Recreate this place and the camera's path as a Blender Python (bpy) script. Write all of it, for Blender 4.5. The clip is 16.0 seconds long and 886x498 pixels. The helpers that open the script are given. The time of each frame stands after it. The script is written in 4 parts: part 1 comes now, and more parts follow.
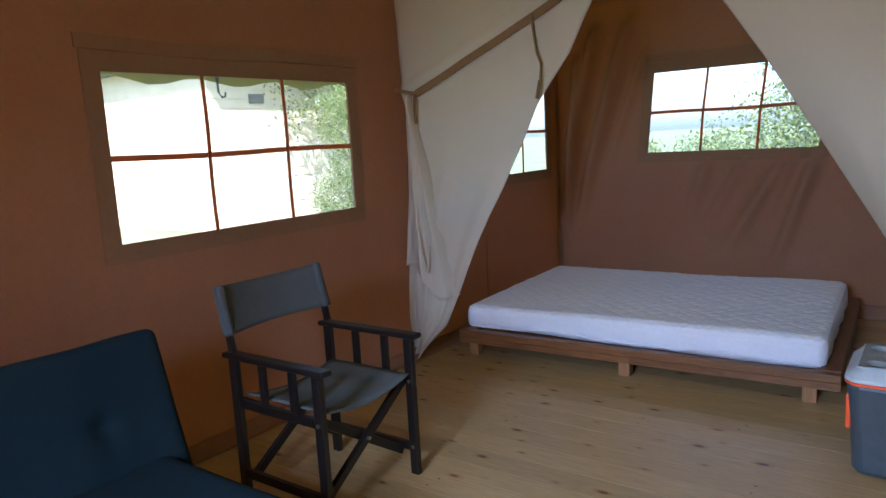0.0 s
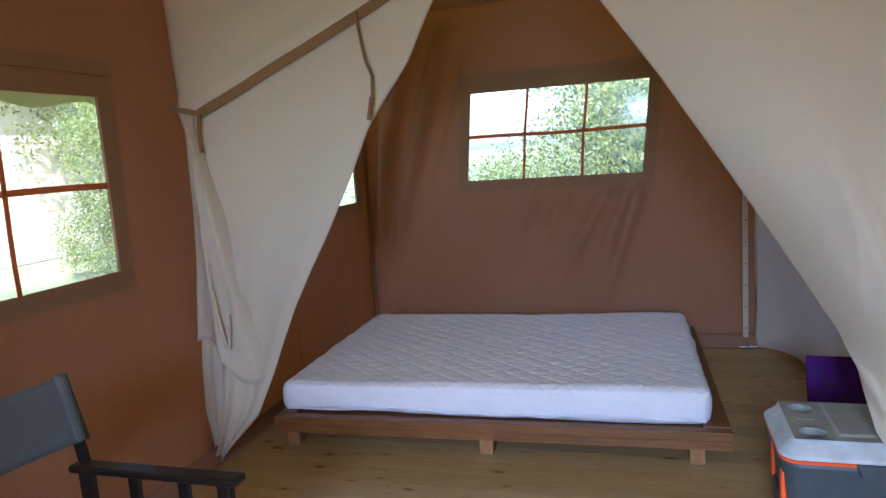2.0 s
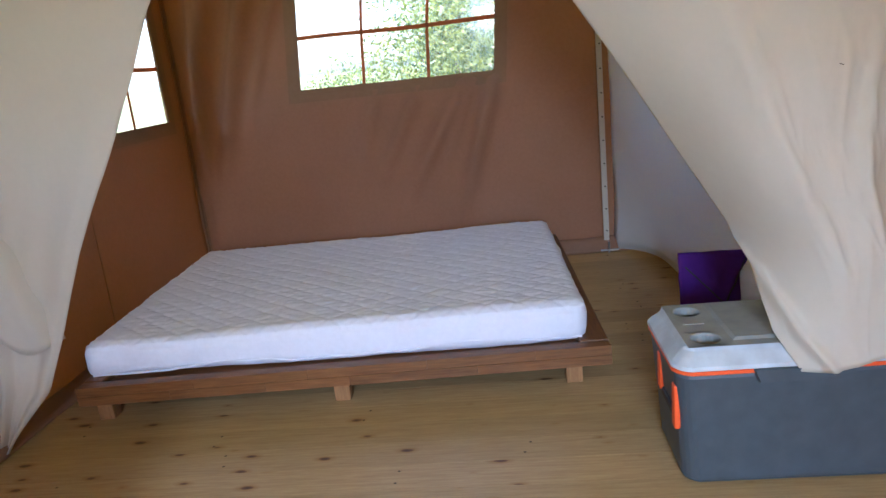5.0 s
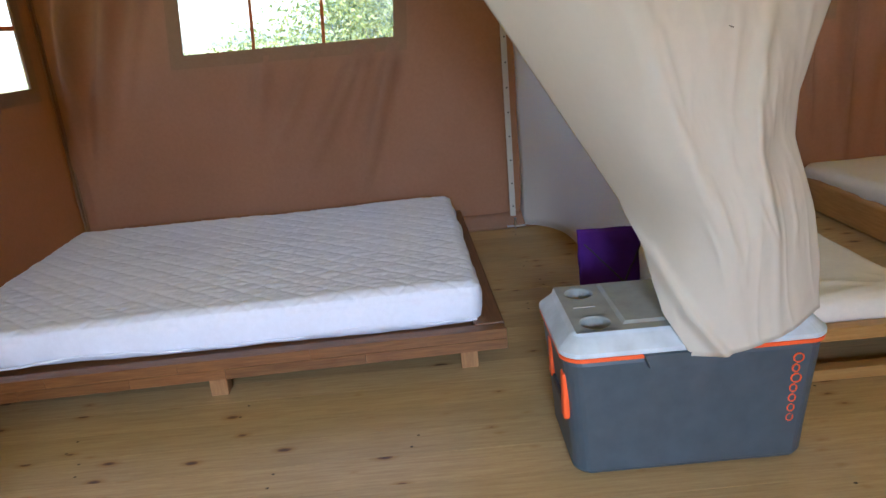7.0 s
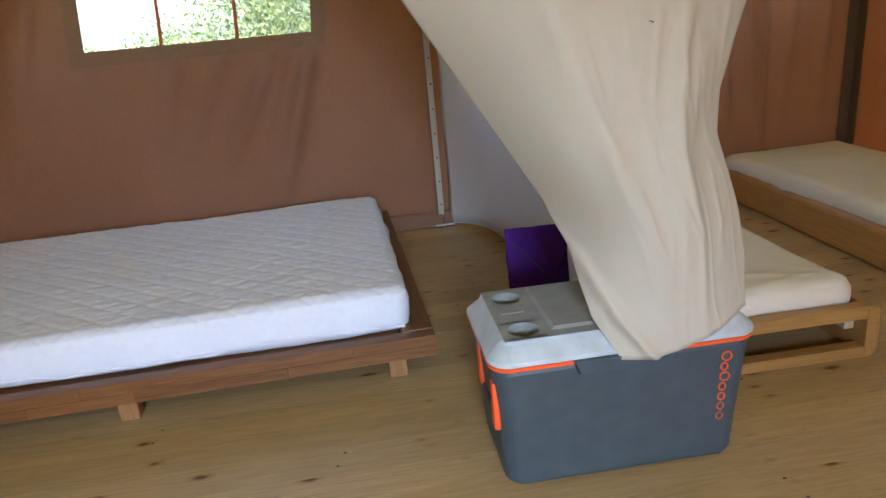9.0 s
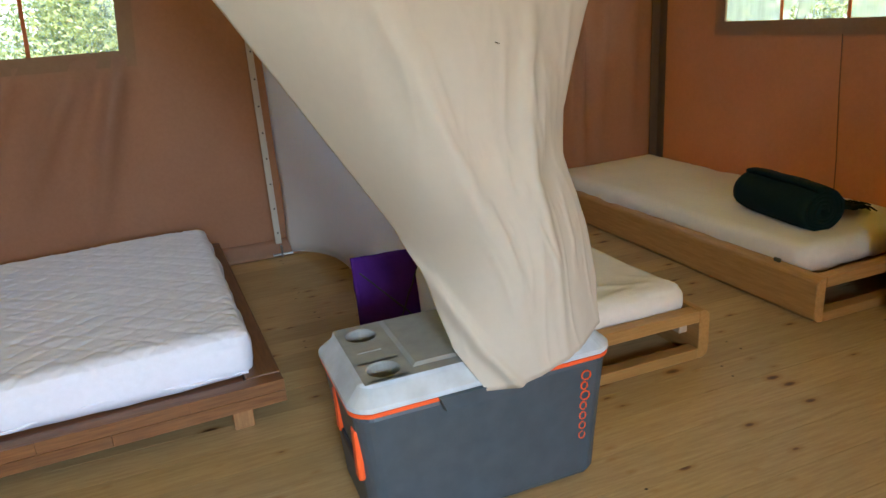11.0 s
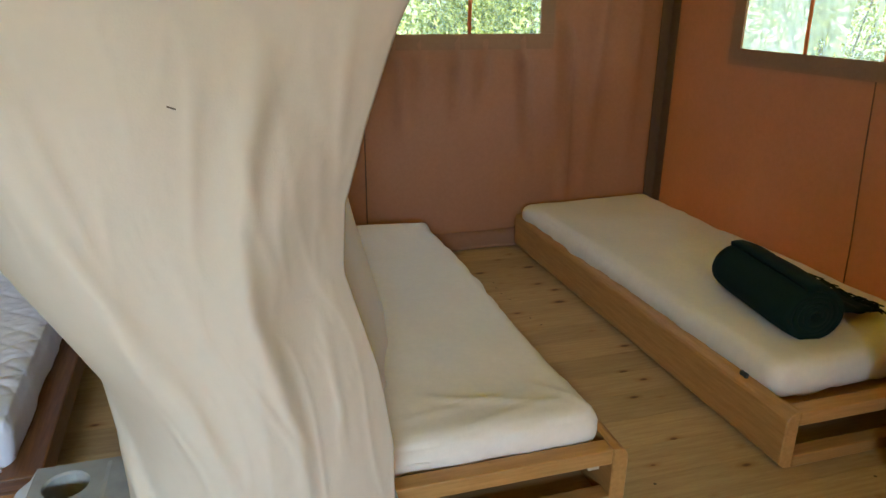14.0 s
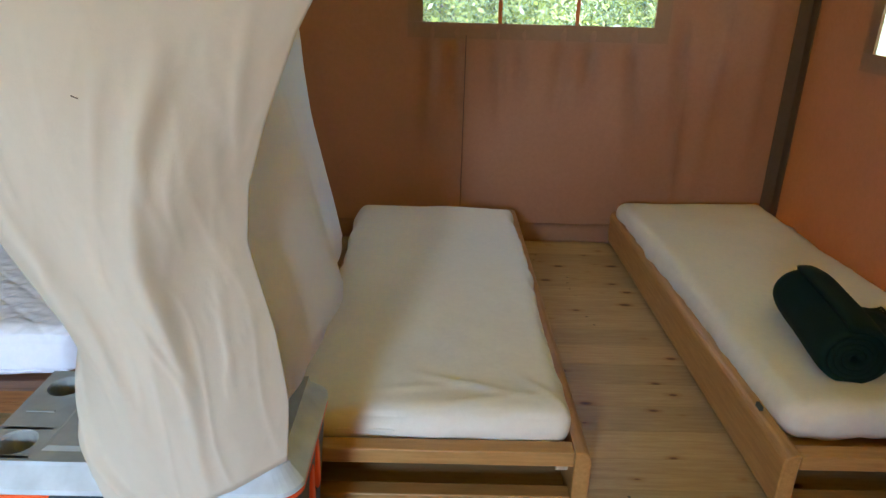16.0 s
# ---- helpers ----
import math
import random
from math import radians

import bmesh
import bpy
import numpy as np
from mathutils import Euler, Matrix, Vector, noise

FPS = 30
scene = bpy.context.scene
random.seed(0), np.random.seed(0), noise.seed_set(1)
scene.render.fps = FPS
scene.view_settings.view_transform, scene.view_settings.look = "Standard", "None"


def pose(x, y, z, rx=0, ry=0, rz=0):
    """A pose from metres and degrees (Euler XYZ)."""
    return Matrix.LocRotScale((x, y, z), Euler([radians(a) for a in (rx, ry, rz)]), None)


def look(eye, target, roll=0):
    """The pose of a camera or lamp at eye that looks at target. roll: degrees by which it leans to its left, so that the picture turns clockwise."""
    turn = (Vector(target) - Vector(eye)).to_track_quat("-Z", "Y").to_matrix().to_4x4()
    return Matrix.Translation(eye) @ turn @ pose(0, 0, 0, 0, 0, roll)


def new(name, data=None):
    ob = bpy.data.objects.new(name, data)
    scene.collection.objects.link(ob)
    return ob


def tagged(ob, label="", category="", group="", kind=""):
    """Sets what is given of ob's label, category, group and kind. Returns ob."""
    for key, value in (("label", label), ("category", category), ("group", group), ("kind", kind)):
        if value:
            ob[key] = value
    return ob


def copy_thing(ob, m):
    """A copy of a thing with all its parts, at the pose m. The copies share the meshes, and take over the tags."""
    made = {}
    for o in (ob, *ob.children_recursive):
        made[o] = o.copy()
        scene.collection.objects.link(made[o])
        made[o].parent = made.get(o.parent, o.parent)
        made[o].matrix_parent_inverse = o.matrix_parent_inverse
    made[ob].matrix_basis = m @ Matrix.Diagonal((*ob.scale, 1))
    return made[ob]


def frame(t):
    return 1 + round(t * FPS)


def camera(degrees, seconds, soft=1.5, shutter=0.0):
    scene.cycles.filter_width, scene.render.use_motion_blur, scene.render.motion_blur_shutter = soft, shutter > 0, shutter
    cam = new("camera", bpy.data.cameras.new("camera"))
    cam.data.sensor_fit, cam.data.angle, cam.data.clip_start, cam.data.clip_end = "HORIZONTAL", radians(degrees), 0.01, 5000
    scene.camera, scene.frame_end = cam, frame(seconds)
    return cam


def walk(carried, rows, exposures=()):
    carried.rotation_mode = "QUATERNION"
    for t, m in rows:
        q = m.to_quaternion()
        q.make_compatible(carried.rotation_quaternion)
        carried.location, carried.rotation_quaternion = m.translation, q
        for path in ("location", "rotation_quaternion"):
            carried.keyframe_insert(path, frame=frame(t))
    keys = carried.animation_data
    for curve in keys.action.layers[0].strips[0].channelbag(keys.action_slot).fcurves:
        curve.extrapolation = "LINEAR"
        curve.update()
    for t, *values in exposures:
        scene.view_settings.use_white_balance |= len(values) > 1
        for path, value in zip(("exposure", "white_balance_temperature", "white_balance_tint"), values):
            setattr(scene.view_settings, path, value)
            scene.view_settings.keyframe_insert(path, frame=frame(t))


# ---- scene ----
cam = camera(65.3, 16.0)
PATH = [
    (0, (2.668, -5.361, 1.348), (1.501, -3.767, 1.037), -3.2),
    (0.5, (2.476, -5.19, 1.361), (1.394, -3.535, 1.059), -4.1),
    (1, (2.414, -5.003, 1.351), (1.461, -3.265, 1.081), -5.1),
    (1.5, (2.163, -4.862, 1.395), (1.434, -3.018, 1.13), -4.8),
    (2, (2.049, -4.735, 1.393), (1.454, -2.846, 1.11), -3.9),
    (2.5, (2.091, -4.569, 1.332), (1.506, -2.662, 1.181), -4.3),
    (3, (2.062, -4.434, 1.34), (1.444, -2.547, 1.097), -4.8),
    (3.5, (1.983, -4.357, 1.328), (1.47, -2.46, 0.961), -5.3),
    (4, (1.953, -4.327, 1.326), (1.457, -2.431, 0.929), -5.7),
    (4.5, (1.975, -4.308, 1.283), (1.605, -2.396, 0.827), -5.7),
    (5, (1.988, -4.263, 1.259), (1.788, -2.344, 0.731), -6.2),
    (5.2, (2.015, -4.238, 1.235), (1.872, -2.314, 0.709), -6.3),
    (7.5, (2.162, -4.046, 1.208), (2.185, -2.15, 0.574), -4.7),
    (8, (2.215, -4.025, 1.207), (2.265, -2.13, 0.57), -4.3),
    (8.5, (2.205, -4.003, 1.207), (2.312, -2.103, 0.591), -4.9),
    (9, (2.156, -3.975, 1.208), (2.351, -2.093, 0.559), -5.2),
    (9.5, (2.115, -3.932, 1.204), (2.424, -2.084, 0.505), -5.7),
    (10, (2.096, -3.885, 1.202), (2.729, -2.094, 0.575), -5.1),
    (12.5, (2.411, -3.731, 1.245), (3.085, -1.963, 0.598), -3.1),
    (13, (2.532, -3.55, 1.266), (3.256, -1.786, 0.663), -0.7),
    (13.5, (2.654, -3.468, 1.273), (3.319, -1.702, 0.613), -1.4),
    (14, (2.86, -3.421, 1.273), (3.4, -1.617, 0.598), 0.4),
    (14.5, (2.949, -3.416, 1.29), (3.512, -1.627, 0.595), -1.6),
    (15, (3.084, -3.474, 1.301), (3.62, -1.686, 0.582), 0.1),
    (15.5, (3.241, -3.574, 1.336), (3.416, -1.743, 0.55), 3.1),
    (16, (3.342, -3.586, 1.338), (3.362, -1.727, 0.6), 1.6),
]
EXPOSURES = [(0, 2.02, 4900, 9), (1.5, 2.22, 4960, 9), (3.5, 2.57, 5120, 10), (9, 2.67, 5570, 3), (12.5, 2.72, 5850, 0), (14, 2.75, 5600, -2), (16, 2.85, 5200, -1)]
walk(cam, [(t, look(eye, target, roll)) for t, eye, target, roll in PATH], EXPOSURES)

# ---- world, sun, exposure ----
world = bpy.data.worlds.new("sky")
scene.world = world
world.use_nodes = True
wn = world.node_tree
sky = wn.nodes.new("ShaderNodeTexSky")
sky.sky_type = "NISHITA"
sky.sun_disc = False
sky.sun_elevation = radians(50)
sky.sun_rotation = radians(145)
sky.air_density, sky.dust_density = 1.0, 2.0
wn.links.new(sky.outputs[0], wn.nodes["Background"].inputs[0])
wn.nodes["Background"].inputs[1].default_value = 0.15
sun = new("sun", bpy.data.lights.new("sun", "SUN"))
sun.data.energy, sun.data.angle, sun.data.color = 5.0, radians(0.6), (1.0, 0.95, 0.87)
sun.matrix_world = look((5.7, -8.2, 12), (0, 0, 0))

# added area lamp outside the doorway, standing in for sky light to brighten the room
door_fill = new("door_fill_lamp", bpy.data.lights.new("door_fill_lamp", "AREA"))
door_fill.data.shape, door_fill.data.size, door_fill.data.size_y = "RECTANGLE", 1.0, 1.0
door_fill.data.energy, door_fill.data.color = 57, (0.76, 0.87, 1.0)
door_fill.matrix_world = look((2.15, -7.8, 2.2), (2.1, -2.5, 0.3))

# ---- the plan ----
XR, YF = 5.165, -6.4          # right wall, front wall; left wall at x = 0, back wall at y = 0
EAVE, RIDGE, XM = 2.35, 3.45, 2.58
YC = -2.15                    # line of the bedroom curtains


# ---- materials ----
def mat(name):
    m = bpy.data.materials.new(name)
    m.use_nodes = True
    return m, m.node_tree, m.node_tree.nodes["Principled BSDF"]


def node(nt, kind, **values):
    n = nt.nodes.new(kind)
    for k, v in values.items():
        n.inputs[k.replace("_", " ")].default_value = v
    return n


def coords(nt, scale=(1, 1, 1), rnd=False):
    tc = nt.nodes.new("ShaderNodeTexCoord")
    mp = nt.nodes.new("ShaderNodeMapping")
    mp.inputs["Scale"].default_value = scale
    if rnd:
        oi = nt.nodes.new("ShaderNodeObjectInfo")
        mul = nt.nodes.new("ShaderNodeMath")
        mul.operation = "MULTIPLY"
        mul.inputs[1].default_value = 37.0
        nt.links.new(oi.outputs["Random"], mul.inputs[0])
        add = nt.nodes.new("ShaderNodeVectorMath")
        nt.links.new(tc.outputs["Object"], add.inputs[0])
        nt.links.new(mul.outputs[0], add.inputs[1])
        nt.links.new(add.outputs[0], mp.inputs[0])
    else:
        nt.links.new(tc.outputs["Object"], mp.inputs[0])
    return mp.outputs[0]


def noise_tex(nt, vec, scale, detail=4, rough=0.55):
    n = node(nt, "ShaderNodeTexNoise", Scale=scale, Detail=detail, Roughness=rough)
    nt.links.new(vec, n.inputs["Vector"])
    return n.outputs[0]


def ramp(nt, fac, stops):
    r = nt.nodes.new("ShaderNodeValToRGB")
    el = r.color_ramp.elements
    for i, (p, c) in enumerate(stops):
        e = el[i] if i < 2 else el.new(p)
        e.position, e.color = p, (*c, 1)
    nt.links.new(fac, r.inputs[0])
    return r.outputs[0]


def mixed(nt, a, b, fac, mode="MIX"):
    m = nt.nodes.new("ShaderNodeMix")
    m.data_type, m.blend_type = "RGBA", mode
    for s, v in ((6, a), (7, b), (0, fac)):
        if isinstance(v, bpy.types.NodeSocket):
            nt.links.new(v, m.inputs[s])
        else:
            m.inputs[s].default_value = v if s == 0 else (*v, 1)
    return m.outputs[2]


def bump(nt, shader, height, strength, dist):
    b = node(nt, "ShaderNodeBump", Strength=strength, Distance=dist)
    nt.links.new(height, b.inputs["Height"])
    nt.links.new(b.outputs[0], shader.inputs["Normal"])
    return b.outputs[0]


def fabric(name, dark, light, through_colour, share, weave=900.0, rough=0.9, mottle=0.9):
    """Cloth: stained diffuse colour, a fine weave, and daylight that comes through it."""
    m, nt, p = mat(name)
    v = coords(nt)
    big = noise_tex(nt, v, 1.7, 5, 0.6)
    small = noise_tex(nt, v, 45, 3, 0.7)
    col = ramp(nt, big, [(0.3, dark), (0.7, light)])
    col = mixed(nt, col, ramp(nt, small, [(0.35, (mottle,) * 3), (0.65, (1, 1, 1))]), 1.0, "MULTIPLY")
    nt.links.new(col, p.inputs["Base Color"])
    p.inputs["Roughness"].default_value = rough
    p.inputs["Specular IOR Level"].default_value = 0.15
    wv = noise_tex(nt, v, weave * 0.35, 2, 0.8)
    cr = noise_tex(nt, v, 9, 4, 0.6)
    h = nt.nodes.new("ShaderNodeMath")
    h.operation = "MULTIPLY_ADD"
    h.inputs[1].default_value = 6.0
    nt.links.new(cr, h.inputs[0])
    nt.links.new(wv, h.inputs[2])
    bump(nt, p, h.outputs[0], 0.15, 0.003)
    if share > 0:
        tr = nt.nodes.new("ShaderNodeBsdfTranslucent")
        tr.inputs[0].default_value = (*through_colour, 1)
        mx = nt.nodes.new("ShaderNodeMixShader")
        mx.inputs[0].default_value = share
        nt.links.new(p.outputs[0], mx.inputs[1])
        nt.links.new(tr.outputs[0], mx.inputs[2])
        nt.links.new(mx.outputs[0], nt.nodes["Material Output"].inputs[0])
    return m


def wood(name, dark, light, stretch, knots=0.0, rough=0.5, rings=9.0):
    """Wood with its grain along the axis whose stretch is small."""
    m, nt, p = mat(name)
    v = coords(nt, stretch, True)
    g = noise_tex(nt, v, rings, 6, 0.62)
    fine = noise_tex(nt, v, rings * 9, 3, 0.7)
    col = ramp(nt, g, [(0.32, dark), (0.66, light)])
    col = mixed(nt, col, ramp(nt, fine, [(0.3, (0.8, 0.78, 0.74)), (0.7, (1, 1, 1))]), 0.8, "MULTIPLY")
    oi = nt.nodes.new("ShaderNodeObjectInfo")
    col = mixed(nt, col, ramp(nt, oi.outputs["Random"], [(0.0, (0.82, 0.8, 0.76)), (1.0, (1.08, 1.04, 1.0))]), 1.0, "MULTIPLY")
    if knots:
        kv = coords(nt, (3.6, 8.0, 1.0), True)
        wob = noise_tex(nt, coords(nt, (20, 30, 30), True), 1.0, 2)
        vo = node(nt, "ShaderNodeTexVoronoi", Scale=1.0, Randomness=1.0)
        vo.voronoi_dimensions = "2D"
        nt.links.new(kv, vo.inputs["Vector"])
        sep = nt.nodes.new("ShaderNodeSeparateColor")
        nt.links.new(vo.outputs["Color"], sep.inputs[0])
        gone = nt.nodes.new("ShaderNodeMath")
        gone.operation = "MULTIPLY_ADD"
        gone.inputs[1].default_value = 0.17
        nt.links.new(sep.outputs[0], gone.inputs[0])
        nt.links.new(vo.outputs["Distance"], gone.inputs[2])
        ad = nt.nodes.new("ShaderNodeMath")
        ad.operation = "MULTIPLY_ADD"
        ad.inputs[1].default_value = 0.05
        nt.links.new(wob, ad.inputs[0])
        nt.links.new(gone.outputs[0], ad.inputs[2])
        ring = ramp(nt, ad.outputs[0], [(0.06, (0.16, 0.085, 0.045)), (0.1, (0.36, 0.2, 0.1)), (0.13, (0.82, 0.7, 0.52)), (0.22, (1, 1, 1))])
        col = mixed(nt, col, ring, knots, "MULTIPLY")
    nt.links.new(col, p.inputs["Base Color"])
    p.inputs["Roughness"].default_value = rough
    bump(nt, p, g, 0.25, 0.003)
    return m


def plain(name, colour, rough=0.5, metal=0.0, grain=60.0, depth=0.15, vary=0.12):
    m, nt, p = mat(name)
    v = coords(nt)
    n1, n2 = noise_tex(nt, v, grain, 3), noise_tex(nt, v, grain * 0.08, 3)
    d = tuple(c * (1 - vary) for c in colour)
    l = tuple(min(1, c * (1 + vary)) for c in colour)
    nt.links.new(ramp(nt, n2, [(0.3, d), (0.7, l)]), p.inputs["Base Color"])
    p.inputs["Roughness"].default_value, p.inputs["Metallic"].default_value = rough, metal
    bump(nt, p, n1, depth, 0.002)
    return m


CANVAS = fabric("tan_canvas", (0.345, 0.2, 0.135), (0.41, 0.245, 0.17), (0.6, 0.27, 0.05), 0.34)
HEM = fabric("olive_hem", (0.33, 0.2, 0.115), (0.39, 0.24, 0.14), (0.5, 0.22, 0.05), 0.27)
ROOF = fabric("roof_canvas", (0.3, 0.25, 0.07), (0.36, 0.3, 0.09), (0.8, 0.66, 0.02), 0.21)
CREAM = fabric("cream_cotton", (0.71, 0.655, 0.56), (0.76, 0.705, 0.61), (0.76, 0.69, 0.54), 0.32, mottle=0.97)
WHITE_COTTON = fabric("white_cotton", (0.84, 0.84, 0.85), (0.88, 0.88, 0.89), (0.88, 0.88, 0.9), 0.45, mottle=0.97)
SHEET = fabric("cream_jersey", (0.75, 0.695, 0.6), (0.8, 0.75, 0.67), (0, 0, 0), 0, mottle=0.96)
QUILT = fabric("white_quilt", (0.81, 0.81, 0.91), (0.85, 0.85, 0.95), (0, 0, 0), 0, mottle=0.96)
DARK_HEM = fabric("dark_webbing", (0.13, 0.085, 0.05), (0.17, 0.11, 0.07), (0.2, 0.1, 0.04), 0.1)
TAPE = fabric("brown_tape", (0.2, 0.125, 0.06), (0.27, 0.17, 0.085), (0, 0, 0), 0)
STRAP = fabric("rust_strap", (0.36, 0.15, 0.07), (0.44, 0.19, 0.09), (0.75, 0.26, 0.06), 0.45)
GREY_SLING = fabric("grey_sling", (0.085, 0.09, 0.098), (0.11, 0.118, 0.126), (0, 0, 0), 0)
NAVY = fabric("navy_upholstery", (0.009, 0.020, 0.032), (0.014, 0.030, 0.046), (0, 0, 0), 0)
GREEN_WOOL = fabric("dark_green_wool", (0.004, 0.014, 0.010), (0.008, 0.022, 0.016), (0, 0, 0), 0, 300)
PURPLE = fabric("purple_cloth", (0.06, 0.012, 0.15), (0.085, 0.02, 0.2), (0, 0, 0), 0)
PINE = wood("pine_floor", (0.42, 0.285, 0.13), (0.54, 0.4, 0.205), (0.8, 11, 11), 1.0, 0.4)
PINE_X = wood("pine_across", (0.38, 0.205, 0.06), (0.49, 0.285, 0.098), (0.8, 10, 10), 0, 0.45)
PINE_Y = wood("pine_along", (0.38, 0.205, 0.06), (0.49, 0.285, 0.098), (10, 0.8, 10), 0, 0.45)
PALE_Z = wood("pale_post", (0.55, 0.42, 0.27), (0.66, 0.52, 0.35), (10, 10, 0.8), 0, 0.55)
ACACIA_X = wood("brown_wood_across", (0.14, 0.052, 0.014), (0.255, 0.112, 0.034), (0.9, 14, 14), 0, 0.45)
ACACIA_Y = wood("brown_wood_along", (0.12, 0.046, 0.013), (0.215, 0.094, 0.029), (14, 0.9, 14), 0, 0.45)
BLOCK = wood("leg_wood", (0.26, 0.13, 0.05), (0.38, 0.2, 0.08), (10, 10, 1), 0, 0.5)
BLACKWOOD = wood("black_lacquered_wood", (0.008, 0.006, 0.006), (0.016, 0.012, 0.011), (6, 6, 6), 0, 0.3)
SLATE = plain("slate_plastic", (0.06, 0.077, 0.094), 0.48, 0, 220, 0.12)
LID_TOP = plain("grey_plastic", (0.3, 0.31, 0.3), 0.5, 0, 220, 0.12)
LID_RIM = plain("pale_plastic", (0.52, 0.57, 0.62), 0.45, 0, 220, 0.1)
ORANGE = plain("orange_plastic", (0.85, 0.11, 0.02), 0.45, 0, 120, 0.05)
STEEL = plain("zinc_steel", (0.55, 0.55, 0.55), 0.3, 1.0)
BLACK = plain("black_plastic", (0.012, 0.012, 0.013), 0.5)
TAG = plain("woven_tag", (0.06, 0.06, 0.05), 0.8)
BARK = plain("bark", (0.1, 0.075, 0.05), 0.9, 0, 30, 0.8, 0.4)
CLAD = plain("pale_cladding", (0.6, 0.5, 0.34), 0.7, 0, 20, 0.2)
SHINGLE = plain("dark_roofing", (0.12, 0.11, 0.1), 0.8)

def film(name, haze):
    """Clear window film: see-through, a little glossy, hazy; the pale haze also stands in for reflected sky."""
    m, nt, _ = mat(name)
    clear = nt.nodes.new("ShaderNodeBsdfTransparent")
    gloss = node(nt, "ShaderNodeBsdfGlossy", Roughness=0.1)
    veil = nt.nodes.new("ShaderNodeBsdfTranslucent")
    veil.inputs[0].default_value = (0.85, 0.88, 0.9, 1)
    v = coords(nt, (1, 1, 0.22))
    a, b = nt.nodes.new("ShaderNodeMixShader"), nt.nodes.new("ShaderNodeMixShader")
    nt.links.new(ramp(nt, noise_tex(nt, v, 9, 4), [(0.35, (haze * 0.5,) * 3), (0.7, (haze,) * 3)]), a.inputs[0])
    nt.links.new(clear.outputs[0], a.inputs[1])
    nt.links.new(veil.outputs[0], a.inputs[2])
    b.inputs[0].default_value = 0.03
    nt.links.new(a.outputs[0], b.inputs[1])
    nt.links.new(gloss.outputs[0], b.inputs[2])
    nt.links.new(b.outputs[0], nt.nodes["Material Output"].inputs[0])
    return m


FILM = film("clear_window_film", 0.14)
HAZY_FILM = film("hazy_window_film", 0.45)

LEAF, lnt, lp = mat("leaves")
rnd = lnt.nodes.new("ShaderNodeNewGeometry")
lc = ramp(lnt, rnd.outputs["Random Per Island"], [(0.0, (0.06, 0.08, 0.025)), (0.5, (0.14, 0.16, 0.055)), (1.0, (0.29, 0.3, 0.12))])
lnt.links.new(lc, lp.inputs["Base Color"])
lp.inputs["Roughness"].default_value = 0.45
ltr = lnt.nodes.new("ShaderNodeBsdfTranslucent")
lnt.links.new(mixed(lnt, lc, (2.0, 2.0, 1.1), 1.0, "MULTIPLY"), ltr.inputs[0])
lmx = lnt.nodes.new("ShaderNodeMixShader")
lmx.inputs[0].default_value = 0.5
lnt.links.new(lp.outputs[0], lmx.inputs[1])
lnt.links.new(ltr.outputs[0], lmx.inputs[2])
lnt.links.new(lmx.outputs[0], lnt.nodes["Material Output"].inputs[0])

LAWN, gnt, gp = mat("lawn")
gv = coords(gnt)
gcol = mixed(gnt, ramp(gnt, noise_tex(gnt, gv, 0.35, 5), [(0.35, (0.12, 0.16, 0.05)), (0.65, (0.27, 0.26, 0.13))]),
             ramp(gnt, noise_tex(gnt, gv, 25, 4, 0.7), [(0.3, (0.6, 0.62, 0.55)), (0.7, (1, 1, 1))]), 1.0, "MULTIPLY")
gnt.links.new(gcol, gp.inputs["Base Color"])
gp.inputs["Roughness"].default_value = 0.9
bump(gnt, gp, noise_tex(gnt, gv, 60, 3), 0.8, 0.03)


# ---- mesh helpers ----
def link(name, bm, material, parent=None, label="", smooth=False):
    me = bpy.data.meshes.new(name)
    bm.to_mesh(me)
    bm.free()
    me.materials.append(material)
    if smooth:
        me.polygons.foreach_set("use_smooth", [True] * len(me.polygons))
    ob = new(name, me)
    ob.parent = parent
    if label:
        ob["label"] = label
    return ob


def part(name, bm, material, parent, label="", smooth=False):
    return link(name, bm, material, parent, label, smooth)


def thing(name, label, category, group="", at=None, kind=""):
    ob = new(name)
    ob.empty_display_size = 0.1
    if at is not None:
        ob.matrix_basis = at
    return tagged(ob, label, category, group, kind)


def box(x0, x1, y0, y1, z0, z1, bevel=0.004, seg=2):
    bm = bmesh.new()
    bmesh.ops.create_cube(bm, size=1)
    for v in bm.verts:
        v.co = Vector(((x0, x1)[v.co.x > 0], (y0, y1)[v.co.y > 0], (z0, z1)[v.co.z > 0]))
    if bevel:
        bmesh.ops.bevel(bm, geom=bm.edges[:], offset=bevel, segments=seg, profile=0.5, affect="EDGES")
    return bm


